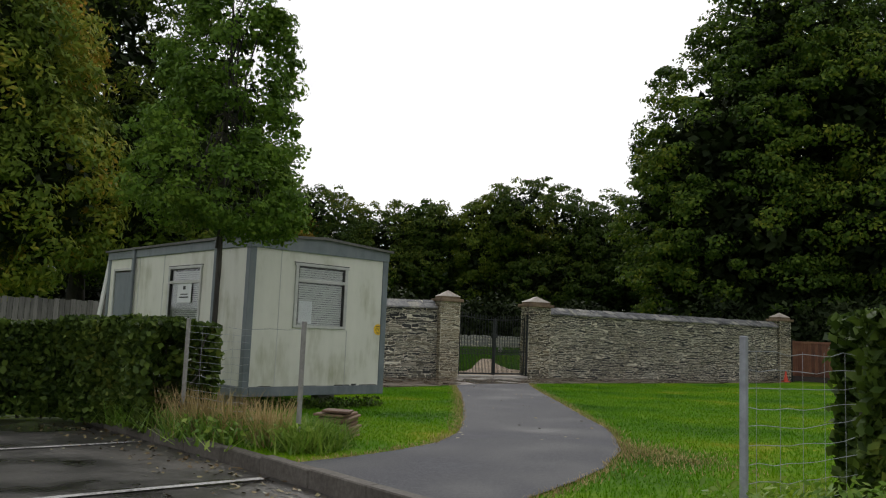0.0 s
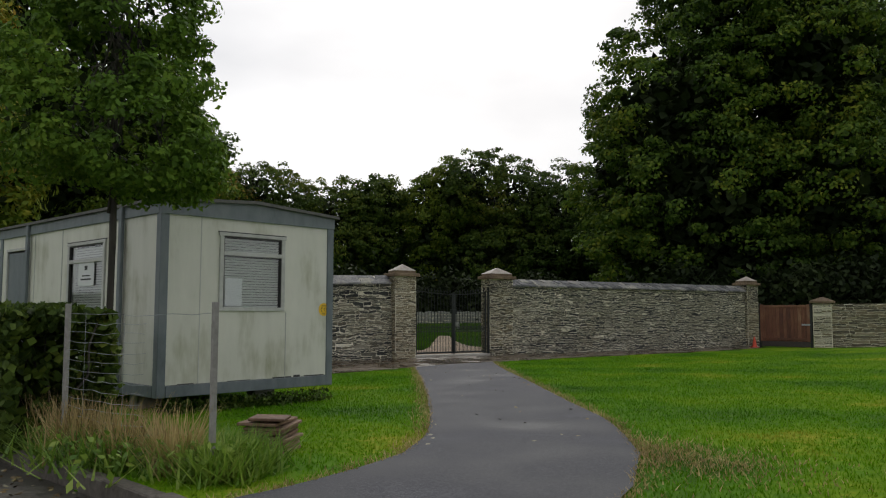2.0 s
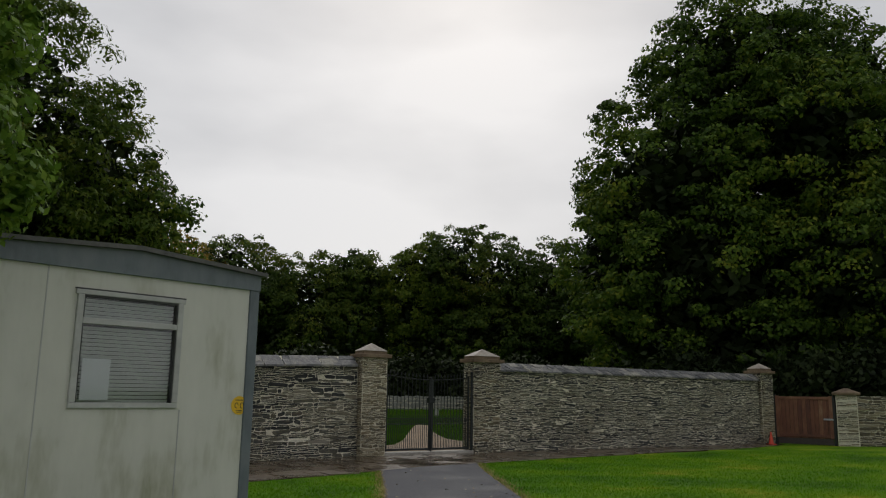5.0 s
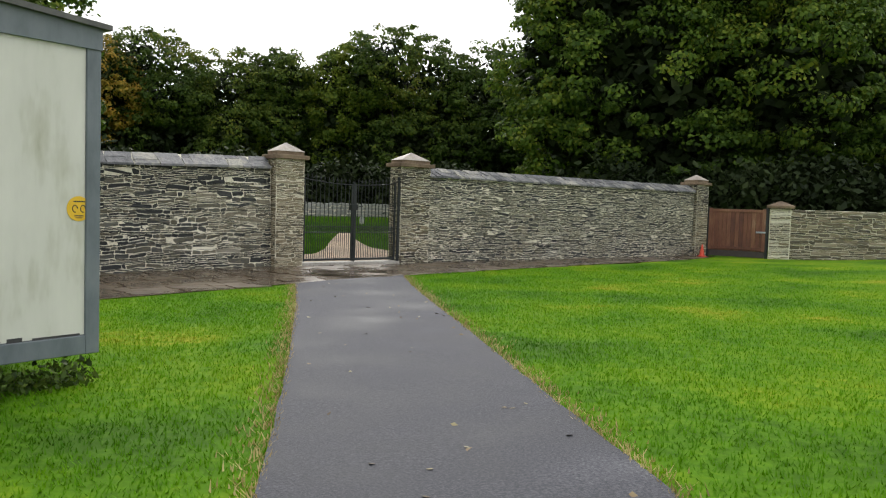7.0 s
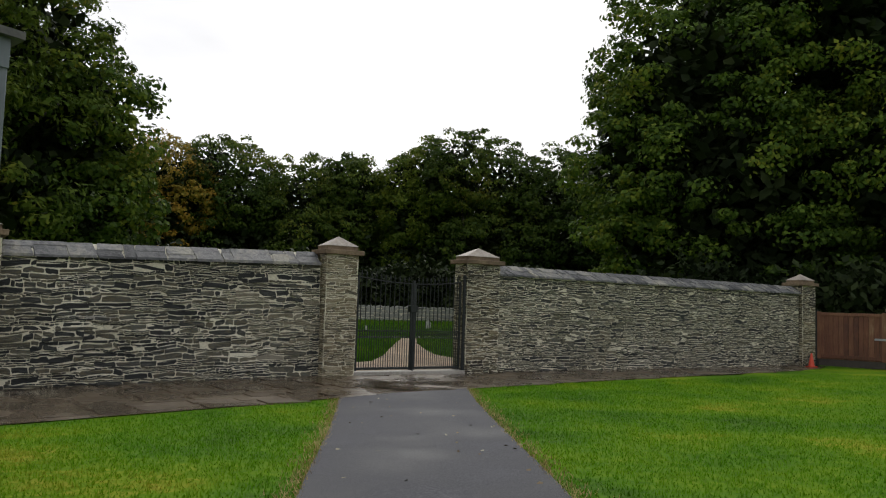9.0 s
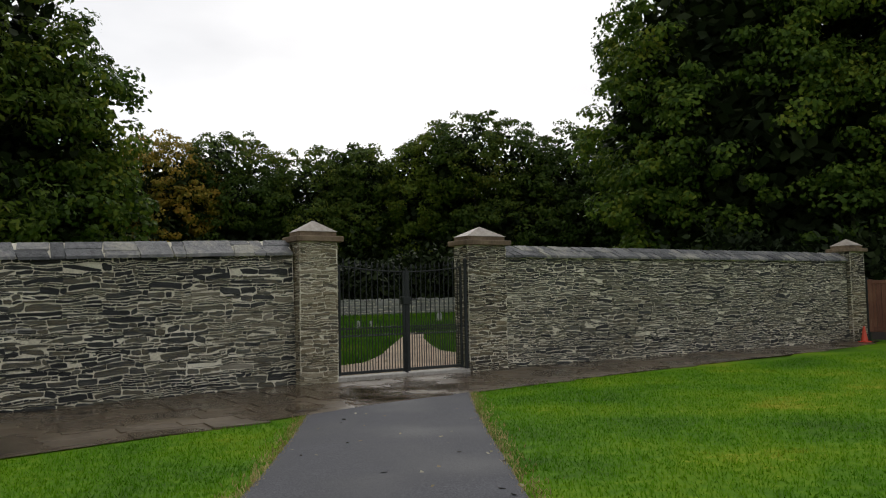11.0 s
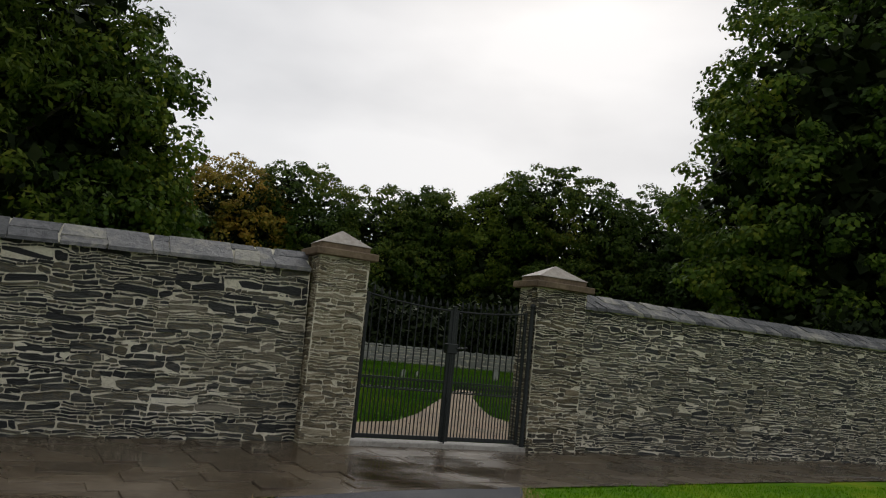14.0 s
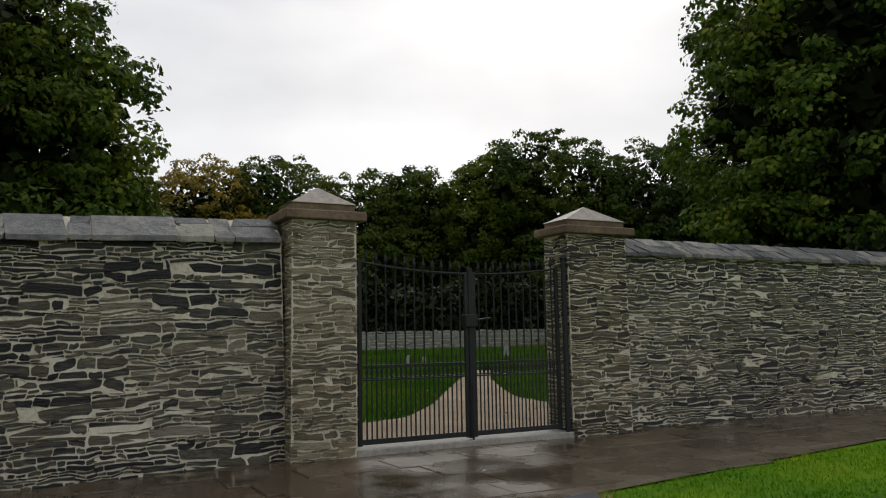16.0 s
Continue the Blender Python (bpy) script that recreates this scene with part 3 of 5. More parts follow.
def lay(rng, wall, boxes, place, material, near=None, limit=300, gap=0.0095, name="stone"):
    """Stones of a wall: those nearest the walk as parts of their own, the rest as one mesh."""
    single, rest = [], []
    for b in boxes:
        (single if near and near(b) and len(single) < limit else rest).append(b)
    for b in single:
        w, h = b[1] - b[0] - gap * 0.55, b[3] - b[2] - gap
        if w < 0.02 or h < 0.012:
            continue
        v, f = stone_mesh(rng, w, h, 0.06, ((b[0] + b[1]) / 2, (b[2] + b[3]) / 2))
        me = bpy.data.meshes.new(name)
        me.from_pydata(v, [], f)
        me.materials.append(material)
        ob = new(name, me)
        ob.parent = wall
        ob.matrix_basis = place @ pose((b[0] + b[1]) / 2, rng.uniform(-0.008, 0.006), (b[2] + b[3]) / 2)
    verts, faces = [], []
    for b in rest:
        w, h = b[1] - b[0] - gap * 0.55, b[3] - b[2] - gap
        if w < 0.02 or h < 0.012:
            continue
        v, f = stone_mesh(rng, w, h, 0.06, ((b[0] + b[1]) / 2, (b[2] + b[3]) / 2))
        o = len(verts)
        c, e, y = (b[0] + b[1]) / 2, (b[2] + b[3]) / 2, rng.uniform(-0.008, 0.006)
        verts += [place @ Vector((p[0] + c, p[1] + y, p[2] + e)) for p in v]
        faces += [tuple(i + o for i in q) for q in f]
    if verts:
        tagged(raw("rubble_stones", verts, faces, material, wall), kind="stuff")


WALL_Y, WALL_T = 0.22, 0.50
rng_w = np.random.default_rng(11)


def stone_wall(name, x0, x1, height, label, near, hmax):
    wall = thing(name, Matrix.Identity(4), label, "stone wall", kind="structure")
    part("mortar_core", box(x0, WALL_Y - 0.009, -0.35, x1, WALL_Y + WALL_T, height), MORTAR, wall)
    lay(rng_w, wall, courses(rng_w, x0, x1, -0.09, height, hmax=hmax), Matrix.Translation((0, WALL_Y, 0)), STONE, near)
    return wall


def coping(wall, x0, x1, z0, z1, smin, smax, rough):
    """Slabs bedded on a slope from the front edge up to the ridge, and a flat back slope behind."""
    bands = [(0.0, 1.0)] if rough < 0.5 else [(0.0, 0.55), (0.5, 1.0)]
    aslant = 0.0 if rough < 0.5 else -0.13
    for lo, hi in bands:
        x = x0
        while x < x1 - 0.02:
            w = min(rng_w.uniform(smin, smax) * rng_w.choice([0.5, 1.0, 1.5]), x1 - x)
            if x1 - x - w < 0.08:
                w = x1 - x
            cuts = [lo, hi] if rough > 0.5 or rng_w.random() > 0.55 else [lo, rng_w.uniform(0.35, 0.7), hi]
            for a, b in zip(cuts, cuts[1:]):
                over = rng_w.uniform(-0.015, 0.02) if a == 0 else 0.0
                ya, yb = WALL_Y - 0.10 + 0.36 * a - over, WALL_Y - 0.10 + 0.36 * b
                za, zb = z0 + (z1 - z0) * a + rng_w.uniform(-0.006, 0.006), z0 + (z1 - z0) * b
                t = rng_w.uniform(0.034, 0.052)
                j = rng_w.uniform(-0.018, 0.018, size=8)
                lean = aslant + rng_w.uniform(-0.06, 0.06) * min(1, w / 0.3)
                tl = rng_w.uniform(-0.006, 0.005)
                g = rng_w.uniform(0.005, 0.013)
                v = [(x + g + j[0], ya + j[1], za - 0.01), (x + w - g + j[2], ya + j[3], za - 0.01), (x + w - g + lean, yb, zb - 0.01), (x + g + lean, yb, zb - 0.01),
                     (x + g + j[4] * 0.5, ya + j[1] + 0.008, za + t + j[5] * 0.25), (x + w - g + j[6] * 0.5, ya + j[3] + 0.008, za + t + tl), (x + w - g + lean, yb - 0.004, zb + t * 0.7 + tl), (x + g + lean, yb - 0.004, zb + t * 0.7 + j[5] * 0.25)]
                raw("coping_slab", v, [(0, 1, 5, 4), (1, 2, 6, 5), (2, 3, 7, 6), (3, 0, 4, 7), (4, 5, 6, 7), (3, 2, 1, 0)], COPING, wall)
            x += w
    bm = bmesh.new()
    vs = [bm.verts.new(p) for p in ((x0, WALL_Y - 0.07, z0 + 0.012), (x0, WALL_Y + 0.26, z1 + 0.012), (x0, WALL_Y + WALL_T + 0.08, z0), (x1, WALL_Y - 0.07, z0 + 0.012), (x1, WALL_Y + 0.26, z1 + 0.012), (x1, WALL_Y + WALL_T + 0.08, z0))]
    for q in ((0, 1, 2), (5, 4, 3), (0, 3, 4, 1), (1, 4, 5, 2), (2, 5, 3, 0)):
        bm.faces.new([vs[i] for i in q])
    part("coping_bed", bm, MORTAR, wall)


wall_left = stone_wall("wall_west", -7.32, -0.85, 2.46, "rubble stone churchyard wall with pale pointing and slate coping", lambda b: -3.2 < b[0] < -0.7 and 0.3 < b[2], 0.135)
coping(wall_left, -7.32, -0.86, 2.45, 2.72, 0.22, 0.6, 0.45)
wall_right = stone_wall("wall_east", 4.02, 17.62, 2.46, "rubble stone churchyard wall with slate coping", lambda b: 3.8 < b[0] < 5.8 and 0.3 < b[2], 0.105)
coping(wall_right, 4.03, 17.62, 2.46, 2.71, 0.16, 0.34, 0.75)


def pillar(x0, width, depth, height, apex, label, y0=0.0, over=0.14, material=STONE_WARM):
    p = thing("gate_pillar", Matrix.Identity(4), label, "pillar", "pillars of the wall")
    rng = np.random.default_rng(int(abs(x0) * 100) + 3)
    part("mortar_core", box(x0 - 0.008, y0 - 0.008, -0.3, x0 + width + 0.008, y0 + depth + 0.003, height), MORTAR, p)
    lay(rng, p, courses(rng, 0, width, -0.08, height, hmax=0.10), Matrix.Translation((x0, y0, 0)), material, lambda b: b[2] > 0.2, 110)
    lay(rng, p, courses(rng, 0, depth, -0.08, height, hmax=0.10), pose(x0 + width, y0, 0, 0, 0, 90), material, lambda b: b[2] > 0.2, 70)
    lay(rng, p, courses(rng, 0, depth, -0.08, height, hmax=0.10), pose(x0, y0 + depth, 0, 0, 0, -90), material, lambda b: b[2] > 0.2, 70)
    cx, cy = x0 + width / 2, y0 + depth / 2
    a, b = width / 2 + over, depth / 2 + over
    part("cap_slab", box(cx - a, cy - b, height, cx + a, cy + b, height + 0.11, 0.012), SANDSTONE, p, "weathered brown sandstone slab")
    a2, b2 = a - 0.11, b - 0.11
    bm = box(cx - a2, cy - b2, height + 0.11, cx + a2, cy + b2, height + 0.20, 0.008)
    part("cap_plinth", bm, SANDSTONE, p)
    a3, b3 = a2 + 0.015, b2 + 0.015
    bm = bmesh.new()
    lo = [bm.verts.new((cx + s * a3, cy + t * b3, height + 0.202)) for s, t in ((-1, -1), (1, -1), (1, 1), (-1, 1))]
    hi = [bm.verts.new((cx + s * 0.012, cy + t * 0.012, apex)) for s, t in ((-1, -1), (1, -1), (1, 1), (-1, 1))]
    bm.faces.new(lo[::-1])
    bm.faces.new(hi)
    for i in range(4):
        j = (i + 1) % 4
        bm.faces.new((lo[i], lo[j], hi[j], hi[i]))
    part("cap_pyramid", bm, CAP_TOP, p, "pale pyramid top")
    return p


pillar(-0.85, 0.77, 0.54, 2.70, 3.13, "square rubble stone gate pillar with pyramid sandstone cap", over=0.11)
pillar(3.02, 1.0, 0.54, 2.70, 3.13, "square rubble stone gate pillar with pyramid sandstone cap", over=0.11)
pillar(-8.15, 0.85, 0.60, 2.62, 3.0, "square stone pillar where the wall meets the fence", y0=0.02, over=0.1)
wall_left.matrix_basis = Matrix.Translation((-0.91, 0, 0)) @ pose(0, 0, 0, 0, -1.6, 0) @ Matrix.Translation((0.91, 0, 0))
pillar(17.46, 0.74, 0.66, 2.76, 3.18, "stone end pillar with a pale pyramid cap", y0=0.08, over=0.1)

# ---- pillar and wall beside the wooden gate ----
STUB = pose(18.93, -2.2, 0.09, 0, 0, -60)
stub = thing("wall_boundary", STUB, "lower roughly pointed stone boundary wall", "stone wall", kind="structure")
part("mortar_core", box(0.7, 0.01, -0.4, 14, 0.45, 1.80), MORTAR, stub)
lay(rng_w, stub, courses(rng_w, 0.7, 14, -0.2, 1.80, 0.05, 0.16), Matrix.Identity(4), STONE_WARM, lambda b: b[0] < 5, 150, 0.02)
stub_pillar = thing("boundary_pillar", STUB, "pale rendered stone pillar with a shallow cap", "pillar", "pillars of the wall")
part("shaft", box(-0.02, -0.128, -0.4, 0.74, 0.62, 1.83, 0.03), MORTAR, stub_pillar)
lay(rng_w, stub_pillar, courses(rng_w, 0.0, 0.72, -0.1, 1.8), Matrix.Translation((0, -0.125, 0)), STONE_WARM, lambda b: True, 60, 0.03)
part("cap_slab", box(-0.14, -0.24, 1.83, 0.86, 0.74, 1.95, 0.02), SANDSTONE, stub_pillar)
bm = bmesh.new()
bmesh.ops.create_cone(bm, cap_ends=True, segments=4, radius1=0.66, radius2=0.1, depth=0.16, matrix=pose(0.36, 0.25, 2.03, 0, 0, 45))
part("cap_top", bm, SANDSTONE, stub_pillar)

# ---- wooden gate ----
RG_A, RG_B = Vector((18.27, 0.1, -0.08)), Vector((18.88, -2.15, -0.08))
rg_ang = math.degrees(math.atan2((RG_B - RG_A).y, (RG_B - RG_A).x))
rg_len = (RG_B - RG_A).length
red_gate = thing("wooden_gate", Matrix.Translation(RG_A) @ pose(0, 0, 0, 0, 0, rg_ang), "closed red-brown boarded wooden gate with a dark kick board", "gate")
n_b = 13
for i in range(n_b):
    w = (rg_len - 0.26) / n_b
    part("board", box(0.13 + i * w + 0.004, -0.012, 0.30, 0.13 + (i + 1) * w - 0.004, 0.018, 1.92, 0.004), RED_WOOD, red_gate)
part("kick_board", box(0.10, -0.02, 0.06, rg_len - 0.10, 0.02, 0.30, 0.005), DARK_METAL, red_gate, "dark wet kick board")
for z in (0.34, 1.82):
    part("rail", box(0.06, -0.045, z, rg_len - 0.06, -0.012, z + 0.11, 0.008), RED_WOOD, red_gate)
for x in (0.06, rg_len - 0.20):
    part("stile", box(x, -0.048, 0.30, x + 0.14, -0.014, 1.96, 0.008), RED_WOOD, red_gate)
part("latch", box(rg_len - 0.42, -0.075, 1.02, rg_len - 0.06, -0.049, 1.09, 0.006), GALV, red_gate, "pale metal latch bar")
for x in (0.0, rg_len - 0.06):
    part("post", box(x - 0.02, -0.05, -0.2, x + 0.08, 0.06, 2.02, 0.01), IRON, red_gate)

# ---- iron gates ----
def top_rail(x):
    """The dipping top line of the pair of gates."""
    return 2.12 + 0.11 * ((x - 1.51) / 1.45) ** 2


GATE_Y = 0.10


def iron_gate(x0, x1, label):
    """One leaf of the iron gate, near the front of the pillars."""
    y = GATE_Y
    g = thing("iron_gate", Matrix.Identity(4), label, "gate", "iron gates")
    n = 11
    seg = 10
    pts = [(x0 + (x1 - x0) * i / seg, y, top_rail(x0 + (x1 - x0) * i / seg)) for i in range(seg + 1)]
    v, f = tube_data(pts, [0.016] * (seg + 1), 6)
    raw("top_rail", v, f, IRON, g)
    for z0, z1 in ((0.075, 0.135), (0.815, 0.833), (0.985, 1.003)):
        part("rail", box(x0, y - 0.016, z0, x1, y + 0.016, z1, 0.003), IRON, g)
    for x, w in ((x0, 0.05), (x1 - 0.05, 0.05)):
        part("stile", box(x, y - 0.022, 0.06, x + w, y + 0.022, top_rail(x + w / 2) + 0.02, 0.004), IRON, g)
    step = (x1 - x0 - 0.10) / n
    for i in range(n):
        x = x0 + 0.05 + step * (i + 0.5)
        t = top_rail(x)
        bm = rod((x, y, 0.1), (x, y, t + 0.03), 0.0105, None, 6)
        part("bar", bm, IRON, g)
        bm = rod((x, y, t + 0.03), (x, y, t + 0.075), 0.012, 0.026, 6)
        rod((x, y, t + 0.075), (x, y, t + 0.17), 0.026, 0.003, 6, bm)
        part("finial", bm, IRON, g, "cast spear finial")
    for i in range(n + 1):
        x = x0 + 0.05 + step * i
        if i in (0, n):
            continue
        part("dog_bar", rod((x, y, 0.1), (x, y, 1.03), 0.009, None, 6), IRON, g)
        part("spike", rod((x, y, 1.03), (x, y, 1.14), 0.014, 0.002, 6), IRON, g)
    for i in range(n * 2):
        x = x0 + 0.05 + step * (i + 0.5) / 2
        ring = [(x + 0.046 * math.cos(a), y - 0.004, 0.909 + 0.066 * math.sin(a)) for a in [2 * math.pi * k / 10 for k in range(11)]]
        v, f = tube_data(ring, [0.009] * 11, 5)
        raw("scroll", v, f, IRON, g)
    return g


leaf_a = iron_gate(-0.02, 1.485, "black wrought iron gate leaf with spear finials, closed")
leaf_b = iron_gate(1.545, 2.90, "black wrought iron gate leaf with lock box, closed")
part("meeting_stile", box(1.485, 0.065, 0.05, 1.545, 0.135, 2.20, 0.006), IRON, leaf_b, "broad black meeting stile")
part("lock_box", box(1.42, 0.03, 1.44, 1.60, 0.17, 1.60, 0.01), IRON, leaf_b, "black lock box")
part("handle", rod((1.58, 0.02, 1.53), (1.76, 0.01, 1.55), 0.012), IRON, leaf_b)
part("drop_bolt", rod((1.5, 0.03, 0.0), (1.5, 0.03, 0.75), 0.012), IRON, leaf_a)
gate_post = thing("gate_post", Matrix.Identity(4), "slim black iron gate post against the pillar", "post")
part("shaft", rod((2.955, 0.03, -0.1), (2.955, 0.03, 2.33), 0.042, 0.036, 10), IRON, gate_post)
bm = bmesh.new()
bmesh.ops.create_uvsphere(bm, u_segments=10, v_segments=6, radius=0.05, matrix=Matrix.Translation((2.955, 0.03, 2.36)))
part("ball", bm, IRON, gate_post, smooth=True)
sill = tagged(part("gate_sill", box(-0.08, -0.02, -0.2, 3.02, 0.36, 0.035, 0.01), SILL), "pale stone threshold under the gates", "threshold", kind="structure")

# ---- churchyard seen through the gates ----
def patch(name, pts, lift, material, label, category, n=24):
    """A flat patch on the ground, as a fan of strips between two edge lines."""
    left, right = pts
    verts, faces = [], []
    for s in range(n + 1):
        f = s / n * (len(left) - 1)
        i = min(int(f), len(left) - 2)
        a = Vector(left[i]).lerp(Vector(left[i + 1]), f - i)
        b = Vector(right[i]).lerp(Vector(right[i + 1]), f - i)
        for c in range(7):
            p = a.lerp(b, c / 6)
            verts.append((p.x, p.y, gz(p.x, p.y) + lift))
    for s in range(n):
        for c in range(6):
            k = s * 7 + c
            faces.append((k, k + 1, k + 8, k + 7))
    return tagged(raw(name, verts, faces, material, None, True), label, category, kind="structure")


GRAVEL_LEFT = [(-1.5, 0.85), (-0.4, 1.9), (1.2, 2.65), (1.95, 2.95), (3.2, 4.5), (4.5, 6.5), (6.3, 9.2), (8.5, 12.4)]
GRAVEL_RIGHT = [(5.6, 0.85), (5.7, 2.0), (5.5, 3.0), (5.15, 3.9), (5.25, 4.9), (5.95, 6.5), (7.3, 9.25), (9.0, 12.1)]
patch("gravel_path", (GRAVEL_LEFT, GRAVEL_RIGHT), 0.03, GRAVEL, "pale sandy gravel path inside the gates", "gravel path")

FAR_Y = 27.0
far_wall = thing("wall_north", Matrix.Identity(4), "low rough pale stone wall at the end of the churchyard", "stone wall", kind="structure")
fz = gz(15, FAR_Y)
part("mortar_core", box(-20, FAR_Y + 0.03, fz - 0.4, 60, FAR_Y + 0.5, fz + 0.85), MORTAR, far_wall)
rng_f = np.random.default_rng(5)
lay(rng_f, far_wall, courses(rng_f, -5, 42, fz - 0.05, fz + 1.0, 0.12, 0.34, 2.2), Matrix.Translation((0, FAR_Y, 0)), GRAVE, lambda b: 10 < b[0] < 30, 200, 0.03)


def gravestone(x, y, w, h, tilt, label):
    bm = bmesh.new()
    k = 8
    prof = [(-w / 2, -0.1), (w / 2, -0.1), (w / 2, h - w / 2)] + [(w / 2 * math.cos(math.pi * i / k), h - w / 2 + w / 2 * math.sin(math.pi * i / k)) for i in range(1, k)] + [(-w / 2, h - w / 2)]
    fa = [bm.verts.new((a, -0.05, b)) for a, b in prof]
    fb = [bm.verts.new((a, 0.05, b)) for a, b in prof]
    bm.faces.new(fa)
    bm.faces.new(fb[::-1])
    for i in range(len(prof)):
        j = (i + 1) % len(prof)
        bm.faces.new((fa[j], fa[i], fb[i], fb[j]))
    me = bpy.data.meshes.new("gravestone")
    bm.normal_update()
    bm.to_mesh(me)
    bm.free()
    me.materials.append(GRAVE)
    g = tagged(new("gravestone", me), label, "gravestone", "gravestones")
    g.matrix_basis = pose(x, y, gz(x, y), tilt, tilt * 0.6, -25)
    return g


for x, y, w, h, tl in ((3.4, 13.0, 0.14, 0.34, 6), (4.4, 14.2, 0.17, 0.3, -7), (8.0, 15.8, 0.14, 0.36, 3), (8.9, 16.4, 0.12, 0.3, -4), (19.6, 19.8, 0.3, 0.7, 2), (20.8, 19.6, 0.22, 0.5, -3), (13.6, 18.5, 0.25, 0.5, 4)):
    gravestone(x, y, w, h, tl, "small pale weathered gravestone in the churchyard grass")

# ---- site cabin ----
CAB = pose(-11.15, -12.045, 0.19, 0, 0, 15)
cabin = thing("site_cabin", CAB, "cream site cabin with grey trim, stained panels, raised off the grass", "cabin")
CW, CD, CZ0, CZ1 = 3.04, 6.3, 0.27, 2.70


def wall_with_hole(name, axis, length, holes, label=""):
    """A wall panel in strips round its openings; axis x: the end wall, axis y: the long side."""
    def slab(a0, a1, z0, z1):
        if axis == "x":
            return (a0, 0.0, z0, a1, 0.06, z1)
        return (0.0, a0, z0, 0.06, a1, z1)
    a = 0.0
    for h0, h1, z0, z1 in sorted(holes):
        part(name, box(*slab(a, h0, CZ0, CZ1)), CABIN, cabin, label)
        if z0 > CZ0 + 0.1:
            part(name, box(*slab(h0, h1, CZ0, z0)), CABIN, cabin, label)
        part(name, box(*slab(h0, h1, z1, CZ1)), CABIN, cabin, label)
        a = h1
    part(name, box(*slab(a, length, CZ0, CZ1)), CABIN, cabin, label)


END_WIN, SIDE_WIN, SIDE_DOOR = (0.95, 2.055, 1.345, 2.43), (1.76, 3.09, 1.15, 2.37), (4.95, 5.95, 0.34, 2.42)
wall_with_hole("end_panel", "x", CW, [END_WIN], "cream panel wall with green and brown streaks")
wall_with_hole("side_panel", "y", CD, [SIDE_WIN, SIDE_DOOR], "cream panel wall")
part("back_wall", box(0.0, CD - 0.06, CZ0, CW, CD, CZ1), CABIN, cabin)
part("far_side_wall", box(CW - 0.06, 0.06, CZ0, CW, CD - 0.06, CZ1), CABIN, cabin)
part("floor", box(0.02, 0.02, CZ0 - 0.02, CW - 0.02, CD - 0.02, CZ0 + 0.05), INSIDE, cabin)
for x, y in ((-0.02, -0.02), (CW - 0.10, -0.02), (-0.02, CD - 0.10), (CW - 0.10, CD - 0.10)):
    part("corner_post", box(x, y, CZ0 - 0.17, x + 0.13, y + 0.13, CZ1 + 0.02, 0.008), CABIN_GREY, cabin, "grey steel corner post")
for b in ((0.11, -0.028, CZ0 - 0.165, CW - 0.10, 0.05, CZ0 - 0.005), (-0.028, 0.11, CZ0 - 0.165, 0.05, CD - 0.10, CZ0 - 0.005), (0.11, CD - 0.05, CZ0 - 0.165, CW - 0.1, CD + 0.02, CZ0 - 0.005)):
    part("bottom_rail", box(*b, 0.006), CABIN_GREY, cabin)
bm = bmesh.new()
prof = [(-0.03, CZ1 - 0.02), (CW + 0.03, CZ1 - 0.02), (CW + 0.03, CZ1 + 0.16), (CW / 2, CZ1 + 0.25), (-0.03, CZ1 + 0.16)]
fa = [bm.verts.new((a, -0.035, b)) for a, b in prof]
fb = [bm.verts.new((a, 0.02, b)) for a, b in prof]
bm.faces.new(fa)
bm.faces.new(fb[::-1])
for i in range(5):
    j = (i + 1) % 5
    bm.faces.new((fa[j], fa[i], fb[i], fb[j]))
part("end_fascia", bm, CABIN_GREY, cabin, "grey gable fascia")
part("side_fascia", box(-0.036, 0.022, CZ1 - 0.02, 0.02, CD + 0.03, CZ1 + 0.15, 0.005), CABIN_GREY, cabin)
bm = bmesh.new()
prof = [(-0.09, CZ1 + 0.15), (CW / 2, CZ1 + 0.245), (CW + 0.09, CZ1 + 0.15), (CW + 0.09, CZ1 + 0.195), (CW / 2, CZ1 + 0.295), (-0.09, CZ1 + 0.195)]
fa = [bm.verts.new((a, -0.09, b)) for a, b in prof]
fb = [bm.verts.new((a, CD + 0.08, b)) for a, b in prof]
bm.faces.new(fa[::-1])
bm.faces.new(fb)
for i in range(6):
    j = (i + 1) % 6
    bm.faces.new((fa[i], fa[j], fb[j], fb[i]))
part("roof", bm, ROOF, cabin, "worn grey felt roof")
for x, y in ((0.4, 1.1), (CW - 0.6, 1.1), (0.4, CD - 0.6), (CW - 0.5, CD - 0.6), (0.4, CD / 2), (CW - 0.5, CD / 2)):
    part("support_block", box(x - 0.2, y - 0.12, -0.25, x + 0.2, y + 0.12, CZ0 - 0.02, 0.01), CONCRETE, cabin)


